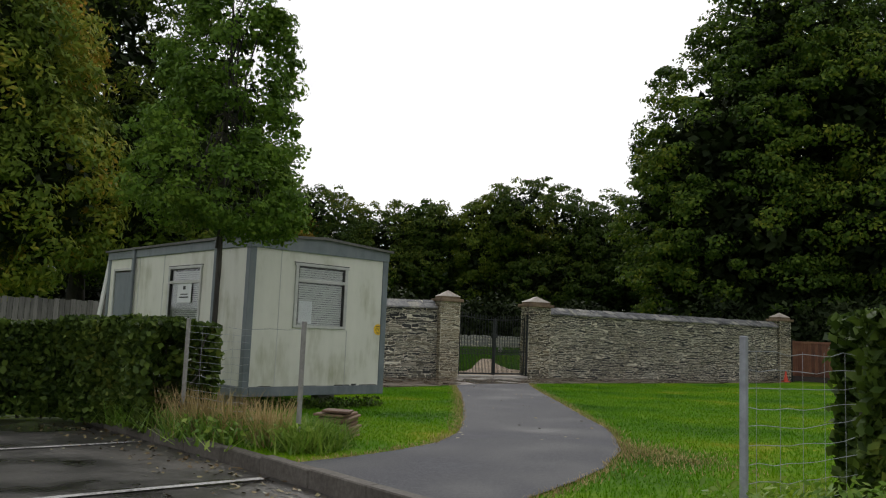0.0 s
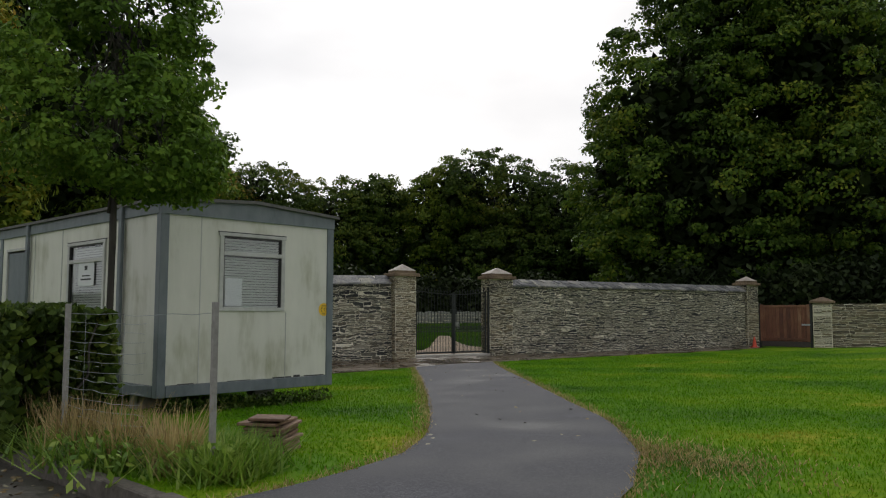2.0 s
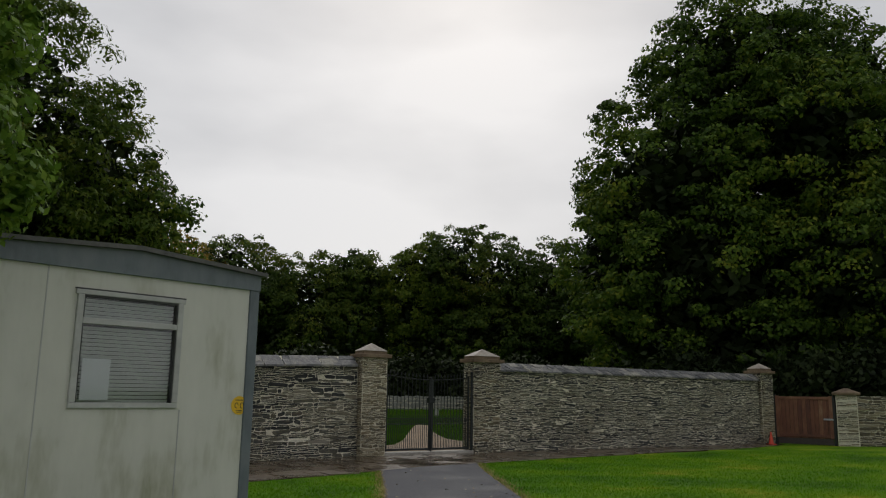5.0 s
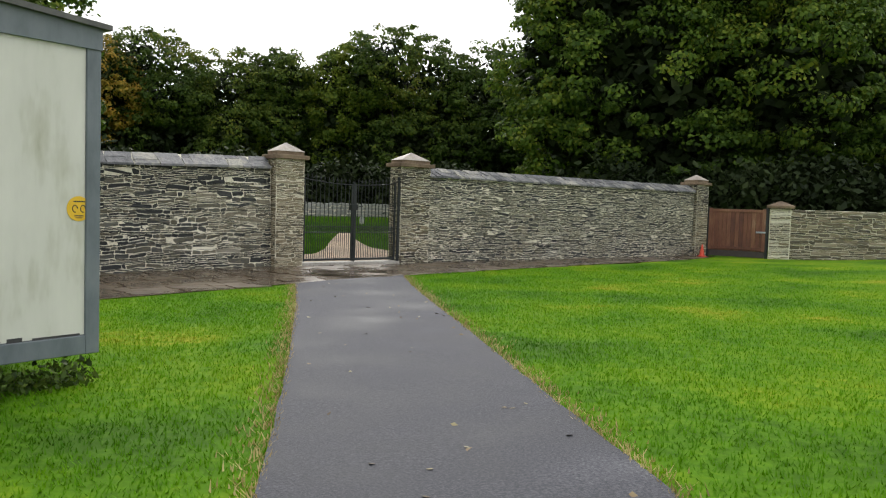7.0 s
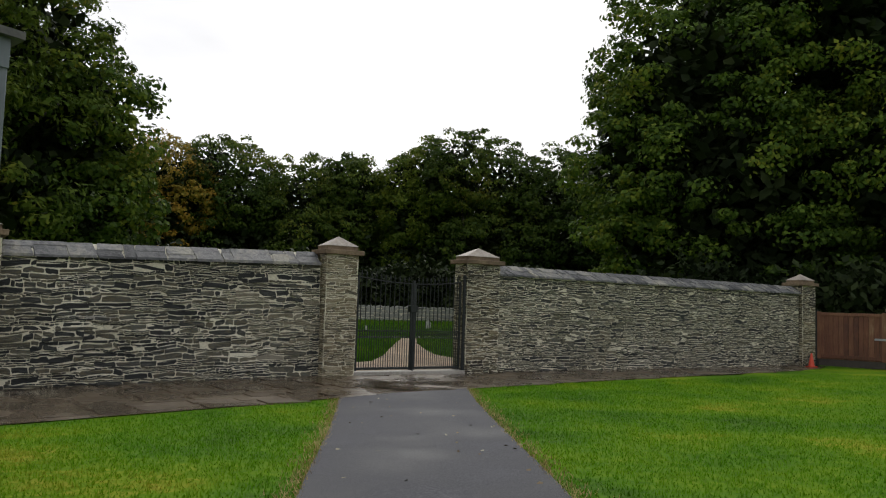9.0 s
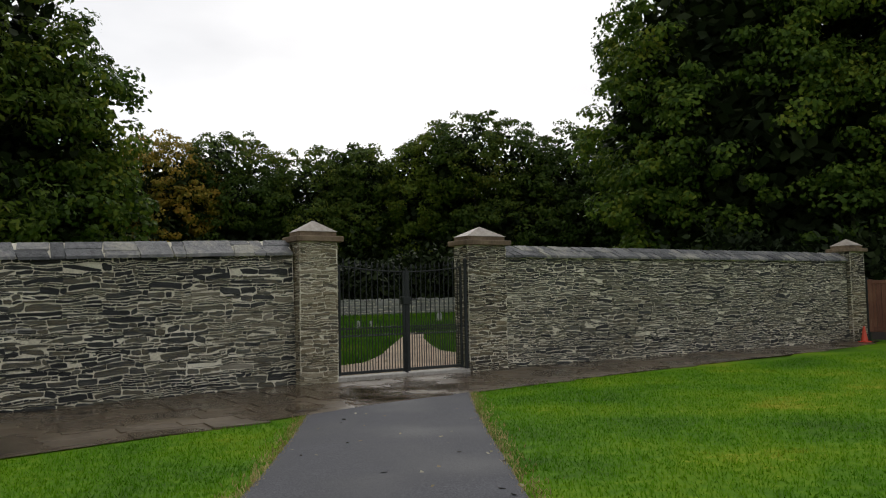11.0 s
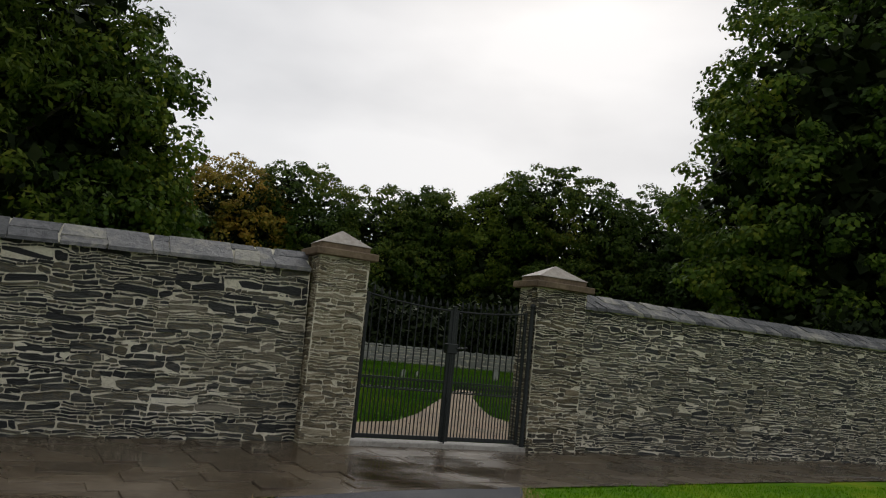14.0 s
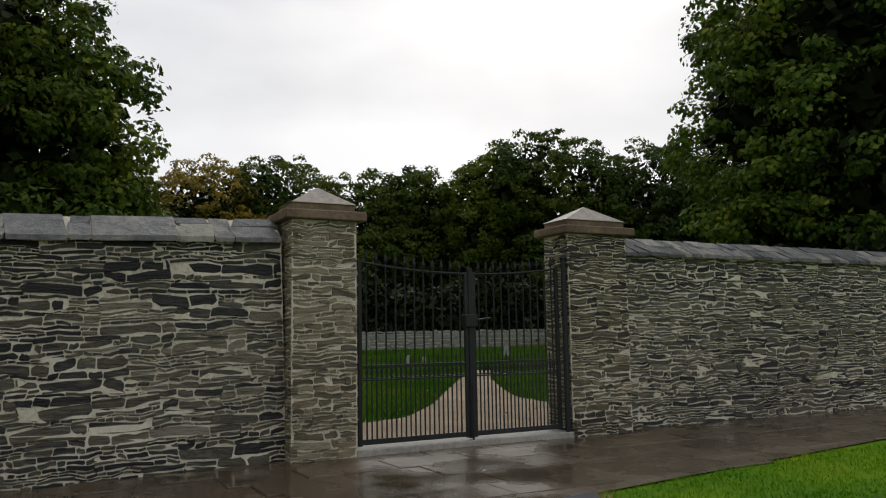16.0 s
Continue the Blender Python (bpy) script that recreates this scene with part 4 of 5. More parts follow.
def cabin_window(axis, win, transom, label):
    a0, a1, z0, z1 = win

    def put(p, q, r, s, t, u, bev=0.004):
        """Box given along the wall, into the wall and up."""
        return box(p, r, t, q, s, u, bev) if axis == "x" else box(r, p, t, s, q, u, bev)
    w = part("window", put(a0 - 0.03, a1 + 0.03, -0.028, 0.035, z0 - 0.035, z0 + 0.02), FRAME_MAT, cabin, label)
    for p, q, t, u in ((a0 - 0.03, a0 + 0.035, z0 + 0.022, z1), (a1 - 0.035, a1 + 0.03, z0 + 0.022, z1), (a0 - 0.05, a1 + 0.05, z1 + 0.001, z1 + 0.05), (a0 + 0.037, a1 - 0.037, transom - 0.03, transom + 0.03)):
        part("window_frame", put(p, q, -0.03, 0.035, t, u), FRAME_MAT, w)
    for p, q, t, u in ((a0 + 0.036, a0 + 0.05, z0 + 0.022, z1), (a1 - 0.05, a1 - 0.036, z0 + 0.022, z1), (a0 + 0.05, a1 - 0.05, z1 - 0.02, z1), (a0 - 0.055, a1 + 0.055, z1 + 0.052, z1 + 0.066)):
        part("seal", put(p, q, -0.02, 0.03, t, u, 0), SEAL, w)
    for t, u in ((z0 + 0.02, transom - 0.03), (transom + 0.03, z1 - 0.02)):
        pane = part("pane", put(a0 + 0.05, a1 - 0.05, 0.008, 0.013, t, u, 0), glass, w)
        pane.visible_shadow = False
    part("interior", put(a0 - 0.1, a1 + 0.1, 0.16, 0.17, z0 - 0.1, z1 + 0.1, 0), INSIDE, w)
    z = z0 + 0.035
    while z < z1 - 0.03:
        if abs(z - transom) > 0.035:
            if axis == "x":
                bm = bmesh.new()
                bmesh.ops.create_cube(bm, size=1, matrix=Matrix.Translation(((a0 + a1) / 2, 0.055, z)) @ pose(0, 0, 0, -58) @ Matrix.Diagonal((a1 - a0 - 0.1, 0.036, 0.0025, 1)))
            else:
                bm = bmesh.new()
                bmesh.ops.create_cube(bm, size=1, matrix=Matrix.Translation((0.055, (a0 + a1) / 2, z)) @ pose(0, 0, 0, 0, 58) @ Matrix.Diagonal((0.036, a1 - a0 - 0.1, 0.0025, 1)))
            part("blind_slat", bm, BLIND, w)
        z += 0.04
    return w


win_end = cabin_window("x", END_WIN, 2.17, "window with a closed venetian blind")
part("paper_sheet", box(1.04, 0.016, 1.39, 1.33, 0.022, 1.80), PAPER, win_end, "pale paper sheet behind the glass")
win_side = cabin_window("y", SIDE_WIN, 2.11, "window with a closed venetian blind and a notice")
notice = part("notice", box(-0.012, 2.12, 1.71, -0.002, 2.70, 2.09), PAPER, win_side, "white notice in the window")
for y0, y1, z0, z1 in ((2.36, 2.46, 1.96, 2.03), (2.26, 2.56, 1.86, 1.88), (2.22, 2.60, 1.80, 1.825)):
    part("notice_text", box(-0.016, y0, z0, -0.0125, y1, z1), INK, notice)
door = part("door", box(0.01, SIDE_DOOR[0] + 0.03, SIDE_DOOR[2], 0.05, SIDE_DOOR[1] - 0.03, SIDE_DOOR[3] - 0.03, 0.005), CABIN_GREY, cabin, "plain blue-grey door")
for y0, y1, z0, z1 in ((SIDE_DOOR[0] - 0.03, SIDE_DOOR[0] + 0.03, CZ0, SIDE_DOOR[3]), (SIDE_DOOR[1] - 0.03, SIDE_DOOR[1] + 0.03, CZ0, SIDE_DOOR[3]), (SIDE_DOOR[0] - 0.03, SIDE_DOOR[1] + 0.03, SIDE_DOOR[3], SIDE_DOOR[3] + 0.05)):
    part("door_frame", box(-0.02, y0, z0, 0.05, y1, z1, 0.004), FRAME_MAT, cabin)
part("door_handle", rod((-0.05, 5.05, 1.25), (-0.05, 5.17, 1.25), 0.012), GALV, door)
for y in (1.12, 4.82):
    part("downpipe", box(-0.085, y - 0.05, 0.05, -0.03, y + 0.05, CZ1 + 0.2, 0.01), CABIN_GREY, cabin, "grey square downpipe")
for x0, x1, h in ((0.3, 0.55, 0.012), (1.9, 2.25, 0.016), (2.3, 2.42, 0.03), (2.5, 2.9, 0.014), (1.1, 1.5, 0.008)):
    part("worn_edge", box(x0, -0.003, CZ0 - 0.004, x1, 0.004, CZ0 + h), SEAL, cabin, "chipped dark bottom edge")
for x in (0.62, 2.13):
    part("panel_joint", box(x - 0.006, -0.004, CZ0, x + 0.006, 0.0, 1.29 if x > 1 else CZ1 - 0.02), FRAME_MAT, cabin)
for y in (1.25, 3.4, 4.6):
    part("panel_joint", box(-0.006, y - 0.012, CZ0, 0.0, y + 0.012, CZ1 - 0.02), FRAME_MAT, cabin)
plank = thing("white_board", CAB @ pose(-0.30, 6.42, -0.17, 0, 7, 0), "white board leaning on the end of the cabin", "board")
part("board", box(-0.02, -0.09, 0.0, 0.02, 0.09, 3.05, 0.005), WHITE_PL, plank)
sticker = thing("round_sticker", CAB @ pose(2.885, -0.002, 1.34, 90), "round yellow notice sticker on the cabin wall", "sticker")
bm = bmesh.new()
bmesh.ops.create_cone(bm, cap_ends=True, segments=32, radius1=0.105, radius2=0.105, depth=0.003, matrix=Matrix.Translation((0, 0, 0.0025)))
part("disc", bm, YELLOW, sticker)
for s in (-1, 1):
    ring = [(s * 0.035 + 0.022 * math.cos(a), 0.0 + 0.03 * math.sin(a), 0.005) for a in [2 * math.pi * k / 10 for k in range(9)]]
    v, f = tube_data(ring, [0.004] * 9, 4)
    raw("symbol", v, f, INK, sticker)
for x0, y0, x1, y1 in ((-0.05, 0.055, 0.05, 0.065), (-0.04, -0.065, 0.04, -0.056), (-0.03, -0.08, 0.03, -0.074)):
    part("lettering", box(x0, y0, 0.0045, x1, y1, 0.0055), INK, sticker)

# ---- kerb and parking lines ----
kerb = thing("kerb", Matrix.Identity(4), "weathered concrete kerb between car park and grass", "kerb", kind="structure")
kl = (KERB_B - KERB_A).length
n_k = int(kl / 0.915)
k_ang = math.degrees(math.atan2(KERB_D.y, KERB_D.x))
for i in range(n_k):
    p = KERB_A + KERB_D * (i * 0.915)
    bm = box(0.004, 0.0, -0.2, 0.911, 0.15, 0.0, 0.012)
    ob = part("kerb_stone", bm, KERB, kerb)
    ob.matrix_basis = Matrix.Translation((p.x, p.y, gz(p.x, p.y) + 0.035 + random.uniform(-0.006, 0.006))) @ pose(0, 0, 0, 0, random.uniform(-0.3, 0.3), k_ang + random.uniform(-0.4, 0.4))
for a, b in (((-13.2, -14.85), (-24, -17.4)), ((-12.45, -17.95), (-24, -20.3)), ((-11.7, -21.0), (-24, -23.2))):
    a, b = Vector(a), Vector(b)
    d = (b - a).normalized() * 1.0
    s = Vector((-d.y, d.x)) * 0.05
    n = 30
    verts, faces = [], []
    for k in range(n + 1):
        p = a.lerp(b, k / n)
        verts += [(p.x + s.x, p.y + s.y, tarmac(p.y) + 0.016), (p.x - s.x, p.y - s.y, tarmac(p.y) + 0.016)]
    for k in range(n):
        faces.append((2 * k, 2 * k + 2, 2 * k + 3, 2 * k + 1))
    tagged(raw("parking_line", verts, faces, LINE), "worn white painted parking bay line", "road marking", "bay lines", "structure")

# ---- trees ----
tree("chestnut_tree", 21, (-11.4, 25.2, 0.5), 4.5, 0.55,
     [(-12.2, 25.5, 14.1, 9.4, 9.4, 9.3), (-5.7, 24.7, 8.6, 5.1, 5.1, 5.1), (-17.1, 23.5, 9.8, 6.0, 6.0, 5.5), (-11.5, 19.7, 9.3, 6.0, 4.6, 5.5), (-12.8, 25.0, 20.7, 5.6, 5.5, 4.8), (-15.3, 26.6, 19.7, 5.5, 5.5, 5.3), (-6.1, 25.2, 12.6, 5.3, 5.1, 5.3), (-6.8, 21.2, 5.7, 3.9, 3.4, 3.2), (-15.3, 19.6, 5.7, 4.4, 3.7, 3.2), (-19.4, 21.9, 14.7, 4.9, 4.9, 5.5)],
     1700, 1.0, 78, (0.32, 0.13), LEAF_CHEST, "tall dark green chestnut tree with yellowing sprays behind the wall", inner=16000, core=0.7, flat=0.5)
tree("horse_chestnut_tree", 23, (-18.0, 15.4, 0.4), 4.5, 0.5,
     [(-18, 15.4, 11.0, 6.5, 6.5, 7.5), (-14.9, 13.4, 7.0, 4.5, 4.2, 4.2), (-21.9, 13.7, 7.9, 5, 5, 5), (-16.9, 13.0, 12.6, 4, 4, 4), (-19.1, 16.5, 16.5, 4.5, 4.5, 4)],
     1300, 1.0, 58, (0.34, 0.14), LEAF_RUST, "horse chestnut tree with rusty brown leaves beyond the cabin", inner=6000)
tree("sycamore_tree", 22, (35.0, 12.6, 0.2), 4.0, 0.6,
     [(35.0, 12.7, 14.9, 11.0, 11.0, 12.2), (27.1, 10.4, 8.6, 5.5, 5.5, 5.3), (26.7, 12.1, 13.9, 5.5, 5.3, 5.5), (26.2, 14.7, 10.4, 4.8, 4.8, 4.3), (33.0, 5.1, 9.2, 5.8, 5.3, 5.3), (39.8, 4.5, 10.4, 6.3, 5.8, 5.8), (33.2, 11.7, 23.3, 6.4, 6.2, 5.3), (43.7, 8.2, 15.6, 5.8, 5.8, 6.3), (28.3, 8.5, 5.1, 4.1, 3.9, 3.0), (26.0, 14.2, 6.0, 3.9, 3.9, 3.4), (32.2, 6.0, 16.8, 5.3, 5.1, 5.5), (38.9, 9.4, 22.6, 5.8, 5.8, 5.2)],
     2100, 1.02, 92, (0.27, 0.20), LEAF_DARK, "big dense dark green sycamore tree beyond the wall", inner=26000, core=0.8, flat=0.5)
tree("lime_tree", 24, (-2.6, 25.2, 0.5), 4.5, 0.4,
     [(-3.1, 24.6, 9.3, 4.0, 4.0, 4.2), (-3.6, 24.6, 5.5, 4.2, 4.0, 3.4), (-1.8, 25.0, 6.0, 3.2, 3.2, 2.8)],
     360, 0.85, 62, (0.26, 0.2), LEAF_DARK, "rounded dark green tree beside the chestnut", inner=3000)
far_specs = [(-30, 42, 17, 6, LEAF_FAR), (-18, 52, 17, 6, LEAF_FAR), (-6, 62, 16, 6, LEAF_FAR), (3.5, 70, 16.5, 6, LEAF_FAR), (12.3, 71, 19.2, 5.6, LEAF_YELLOW), (19.8, 70, 19.6, 5.6, LEAF_FAR), (26.5, 66.5, 17.8, 5.4, LEAF_FAR), (32, 64, 18.2, 3.6, LEAF_FAR),
             (38.3, 58.5, 20.2, 3.9, LEAF_LIME), (44, 56, 21.4, 6.0, LEAF_FAR), (50.5, 50, 19.6, 6, LEAF_FAR), (57, 43, 20, 7, LEAF_FAR), (62, 33, 20, 7, LEAF_FAR), (62, 22, 19, 7, LEAF_FAR), (60, 8, 18, 7, LEAF_FAR), (56, -3, 17, 7, LEAF_FAR), (54, -15, 16, 7, LEAF_FAR), (58, -28, 16, 7, LEAF_FAR),
             (6, 80, 16, 7, LEAF_FAR), (17, 82, 17, 7, LEAF_FAR), (28, 79, 17, 7, LEAF_FAR), (38, 73, 17.5, 7, LEAF_FAR), (48, 67, 18, 7, LEAF_FAR), (57, 59, 18, 7, LEAF_FAR), (65, 50, 18, 7, LEAF_FAR)]
for i, (x, y, h, rad, m) in enumerate(far_specs):
    r = np.random.default_rng(100 + i)
    z0 = gz(x, y)
    h -= z0
    lobes = [(x, y, z0 + h * 0.66, rad, rad, h * 0.34)]
    for k in range(11):
        a = r.uniform(0, 2 * math.pi)
        lobes.append((x + math.cos(a) * rad * 0.8, y + math.sin(a) * rad * 0.8, z0 + h * r.uniform(0.22, 0.8), rad * 0.55, rad * 0.55, h * 0.15))
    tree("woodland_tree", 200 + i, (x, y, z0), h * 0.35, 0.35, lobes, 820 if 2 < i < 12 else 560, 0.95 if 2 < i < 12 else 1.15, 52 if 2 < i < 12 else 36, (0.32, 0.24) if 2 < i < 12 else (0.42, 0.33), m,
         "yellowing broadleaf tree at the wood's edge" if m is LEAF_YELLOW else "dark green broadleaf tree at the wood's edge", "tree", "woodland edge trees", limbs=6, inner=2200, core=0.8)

# undergrowth that closes the wood below the crowns; shade is in its dark colour
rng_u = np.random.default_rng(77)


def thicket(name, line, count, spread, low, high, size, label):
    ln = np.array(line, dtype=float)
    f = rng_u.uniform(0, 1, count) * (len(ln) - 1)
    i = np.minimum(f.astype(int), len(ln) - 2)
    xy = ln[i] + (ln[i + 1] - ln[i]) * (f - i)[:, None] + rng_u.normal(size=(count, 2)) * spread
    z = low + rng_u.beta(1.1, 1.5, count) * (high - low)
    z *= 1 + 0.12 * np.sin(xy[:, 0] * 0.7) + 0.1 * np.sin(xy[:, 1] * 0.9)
    tagged(leaves(name, rng_u, np.column_stack([xy, z]), size, size * 0.65, LEAF_SHADED), label, "undergrowth", kind="stuff")


thicket("undergrowth", [(-40, 40), (-10, 58), (14, 69), (36, 62), (50, 50), (60, 25), (54, 5), (48, -14), (52, -30)], 60000, 2.2, 0.3, 8.0, 0.75, "woodland undergrowth, coloured dark for the shade under the trees")
# stands in the open, so canopy shade is put into the leaf colour
thicket("evergreen_thicket", [(-14, 30.5), (4, 31), (20, 31), (34, 30), (46, 22)], 46000, 1.0, 0.5, 4.2, 0.42, "dense thicket behind the far wall, coloured dark for canopy shade")
thicket("shaded_thicket", [(22.5, 9), (26, 3), (32, -3), (40, -8), (48, -16)], 30000, 1.5, 0.2, 4.2, 0.4, "thicket behind the boundary wall, coloured dark for shade under the sycamore")

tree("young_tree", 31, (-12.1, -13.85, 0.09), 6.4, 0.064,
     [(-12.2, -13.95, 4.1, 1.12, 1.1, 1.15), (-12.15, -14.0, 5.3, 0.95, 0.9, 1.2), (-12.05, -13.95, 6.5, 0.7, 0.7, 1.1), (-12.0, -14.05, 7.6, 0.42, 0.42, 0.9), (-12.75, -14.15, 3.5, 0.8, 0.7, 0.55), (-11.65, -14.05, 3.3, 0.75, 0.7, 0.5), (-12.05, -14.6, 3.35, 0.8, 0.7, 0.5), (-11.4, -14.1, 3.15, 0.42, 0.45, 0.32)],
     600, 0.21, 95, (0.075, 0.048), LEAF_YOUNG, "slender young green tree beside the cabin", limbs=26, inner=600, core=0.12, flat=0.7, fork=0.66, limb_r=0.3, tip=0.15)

# ---- hedges ----
def hedge(name, line, width, height, n, seed, label, base):
    rng = np.random.default_rng(seed)
    top = thing(name, Matrix.Translation((0, 0, base + 0.1)), label, "hedge")
    ln = np.array(line, dtype=float)
    seg = np.linalg.norm(np.diff(ln, axis=0), axis=1)
    i = rng.choice(len(seg), size=n, p=seg / seg.sum())
    t = rng.uniform(0, 1, n)[:, None]
    p = ln[i] + (ln[i + 1] - ln[i]) * t
    d = (ln[i + 1] - ln[i]) / seg[i][:, None]
    nn = np.column_stack([-d[:, 1], d[:, 0]])
    u, v = rng.uniform(-1, 1, n), rng.uniform(0, 1, n)
    side = rng.random(n)
    off = np.where(side < 0.62, np.sign(u) * (1 - np.abs(rng.normal(0, 0.12, n))), u)
    z = np.where(side < 0.62, v, 1 - np.abs(rng.normal(0, 0.06, n)))
    wob = 0.06 * np.sin(p[:, 0] * 3.1 + z * 5) + 0.05 * np.sin(p[:, 1] * 4.3)
    xy = p + nn * (off * width / 2 + wob * np.sign(off))[:, None] + rng.normal(size=(n, 2)) * 0.03
    zz = z * height * (1 + 0.03 * np.sin(p[:, 0] * 2.3) + 0.03 * np.sin(p[:, 1] * 5)) - 0.1
    leaves("foliage", rng, np.column_stack([xy, zz]), 0.12, 0.085, LEAF_HEDGE, top, droop=0.5, up=0.35)
    inner = rng.integers(0, n, 7000)
    leaves("inner_foliage", rng, np.column_stack([p[inner] + nn[inner] * (u[inner] * width * 0.35)[:, None], v[inner] * height * 0.9 - 0.1]), 0.13, 0.085, LEAF_HEDGE, top)
    # twiggy core
    for (a, b), c in zip(zip(line, line[1:]), seg):
        m = int(c / 0.35) + 1
        for k in range(m):
            q = Vector(a).lerp(Vector(b), (k + 0.5) / m)
            vv, ff = limb(rng, (q.x, q.y, -0.2), (q.x + rng.normal() * 0.15, q.y + rng.normal() * 0.15, height * 0.85), 0.025, 0.008, 0.05)
            raw("stem", vv, ff, BARK, top)
    return top


hedge("beech_hedge", [(-12.62, -14.48), (-12.99, -13.18), (-13.69, -12.09), (-15.29, -11.48), (-23.67, -10.01)], 0.95, 1.42, 62000, 41, "clipped dark green beech hedge beside the car park", 0.06)
hedge("beech_hedge", [(-9.3, -21.95), (-8.2, -23.05), (-6.0, -25.4)], 1.25, 1.62, 62000, 42, "clipped dark green hedge with loose shoots by the fence", 0.15)

# ---- wire fences ----
def mesh_fence(p0, p1, h0, h1, posts, label, post_mat, wires=11, uprights=0, wide=0.07, post_h=1.33, from_t=0.0):
    f = thing("wire_fence", Matrix.Translation((0, 0, gz(p0[0], p0[1]) + 0.1)), label, "fence", "wire fences")
    a, b = Vector(p0), Vector(p1)
    for t in posts:
        q = a.lerp(b, t)
        ob = part("post", box(-wide / 2, -wide / 2, -0.3, wide / 2, wide / 2, post_h, 0.006), post_mat, f)
        ob.matrix_basis = pose(q.x, q.y, 0, 0, 0, 15 + 20 * t)
    for i in range(wires):
        z = h0 + (h1 - h0) * i / (wires - 1)
        pts = []
        s0 = from_t if i < wires - 1 else 0.0
        for k in range(9):
            q = a.lerp(b, s0 + (1 - s0) * k / 8)
            pts.append((q.x + random.uniform(-0.008, 0.008), q.y, z + random.uniform(-0.012, 0.012) - 0.02 * math.sin(math.pi * k / 8)))
        v, fc = tube_data(pts, [0.0022] * 9, 4)
        raw("wire", v, fc, GALV, f)
    for i in range(uprights):
        q = a.lerp(b, from_t + (1 - from_t) * (i + 0.5) / uprights)
        part("wire", rod((q.x, q.y, h0), (q.x, q.y, h1), 0.0016, None, 4), GALV, f)
    return f


mesh_fence((-11.80, -17.0, 0), (-12.63, -14.74, 0), 0.05, 1.24, (0.0, 1.0), "grey wire mesh fence on posts, bent and overgrown", CONCRETE, 14, 2, 0.046, 1.33, 0.42)
mesh_fence((-11.0, -22.46, 0), (-9.9, -22.4, 0), 0.02, 1.21, (0.0,), "galvanised wire mesh fence with a slotted steel post", GALV, 12, 5, 0.04, 1.29)

# ---- stacked tiles, cone, plates ----
TX, TY = -10.93, -15.98
stack = thing("tile_stack", pose(TX, TY, gz(TX, TY) + 0.004, 0, 0, 50), "low stack of old brown roof tiles on the grass", "tile stack")
for i in range(8):
    dx, dy = random.uniform(-0.035, 0.035), random.uniform(-0.03, 0.03)
    ob = part("tile", box(-0.31, -0.19, 0.0, 0.31, 0.19, 0.030, 0.006), TILE, stack)
    ob.matrix_basis = pose(dx, dy, 0.041 * i, random.uniform(-1.2, 1.2), random.uniform(-0.8, 0.8), random.uniform(-4, 4))
ob = part("tile", box(-0.31, -0.19, 0.0, 0.05, 0.15, 0.028, 0.006), TILE, stack, "broken half tile on top")
ob.matrix_basis = pose(-0.02, 0.0, 0.332, 1.5, 1.0, 8)
cone = thing("traffic_cone", pose(17.3, -0.35, -0.045), "small orange plastic cone at the wall's foot", "cone")
part("base", box(-0.14, -0.14, 0, 0.14, 0.14, 0.03, 0.008), ORANGE, cone)
part("body", rod((0, 0, 0.03), (0, 0, 0.48), 0.105, 0.025, 16), ORANGE, cone)
plaque = thing("stone_inset", Matrix.Identity(4), "long pale worn stone set in the wall", "stone")
part("stone", box(-5.78, 0.204, 1.13, -5.24, 0.26, 1.20, 0.006), SILL, plaque)
part("stone", box(-6.06, 0.206, 1.135, -5.90, 0.26, 1.195, 0.006), SILL, plaque)

# ---- board fence that carries on from the wall ----
bf = thing("board_fence", Matrix.Identity(4), "weathered grey close-boarded fence beyond the hedge", "fence")
for i in range(150):
    part("board", box(-8.18 - (i + 1) * 0.15, 0.30, -0.35, -8.19 - i * 0.15, 0.325, 2.06 + 0.015 * (i % 3), 0), GREY_WOOD, bf)
for i in range(11):
    part("post", box(-8.4 - i * 1.9, 0.27, -0.35, -8.3 - i * 1.9, 0.30, 2.14, 0), GREY_WOOD, bf)

# ---- grass blades ----
def blades(name, pts, height, width, material, label, category, seed, lean=0.5):
    rng = np.random.default_rng(seed)
    n = len(pts)
    a = rng.uniform(0, 2 * math.pi, n)
    h = height * rng.uniform(0.5, 1.4, n)
    d = np.column_stack([np.cos(a), np.sin(a), np.zeros(n)])
    s = np.column_stack([-np.sin(a), np.cos(a), np.zeros(n)])
    bend = (rng.uniform(0.1, 1.0, n) * lean * h)[:, None]
    v = np.empty((n, 3, 3))
    v[:, 0] = pts - s * width / 2
    v[:, 1] = pts + s * width / 2
    v[:, 2] = pts + d * bend
    v[:, 2, 2] += h
    ob = np_mesh(name, v.reshape(-1, 3), np.arange(n * 3).reshape(n, 3), material)
    return tagged(ob, label, category, kind="stuff")


def inside(px, py, poly):
    c = np.zeros(len(px), dtype=bool)
    n = len(poly)
    j = n - 1
    for i in range(n):
        xi, yi = poly[i]
        xj, yj = poly[j]
        hit = ((yi > py) != (yj > py)) & (px < (xj - xi) * (py - yi) / (yj - yi + 1e-9) + xi)
        c ^= hit
        j = i
    return c


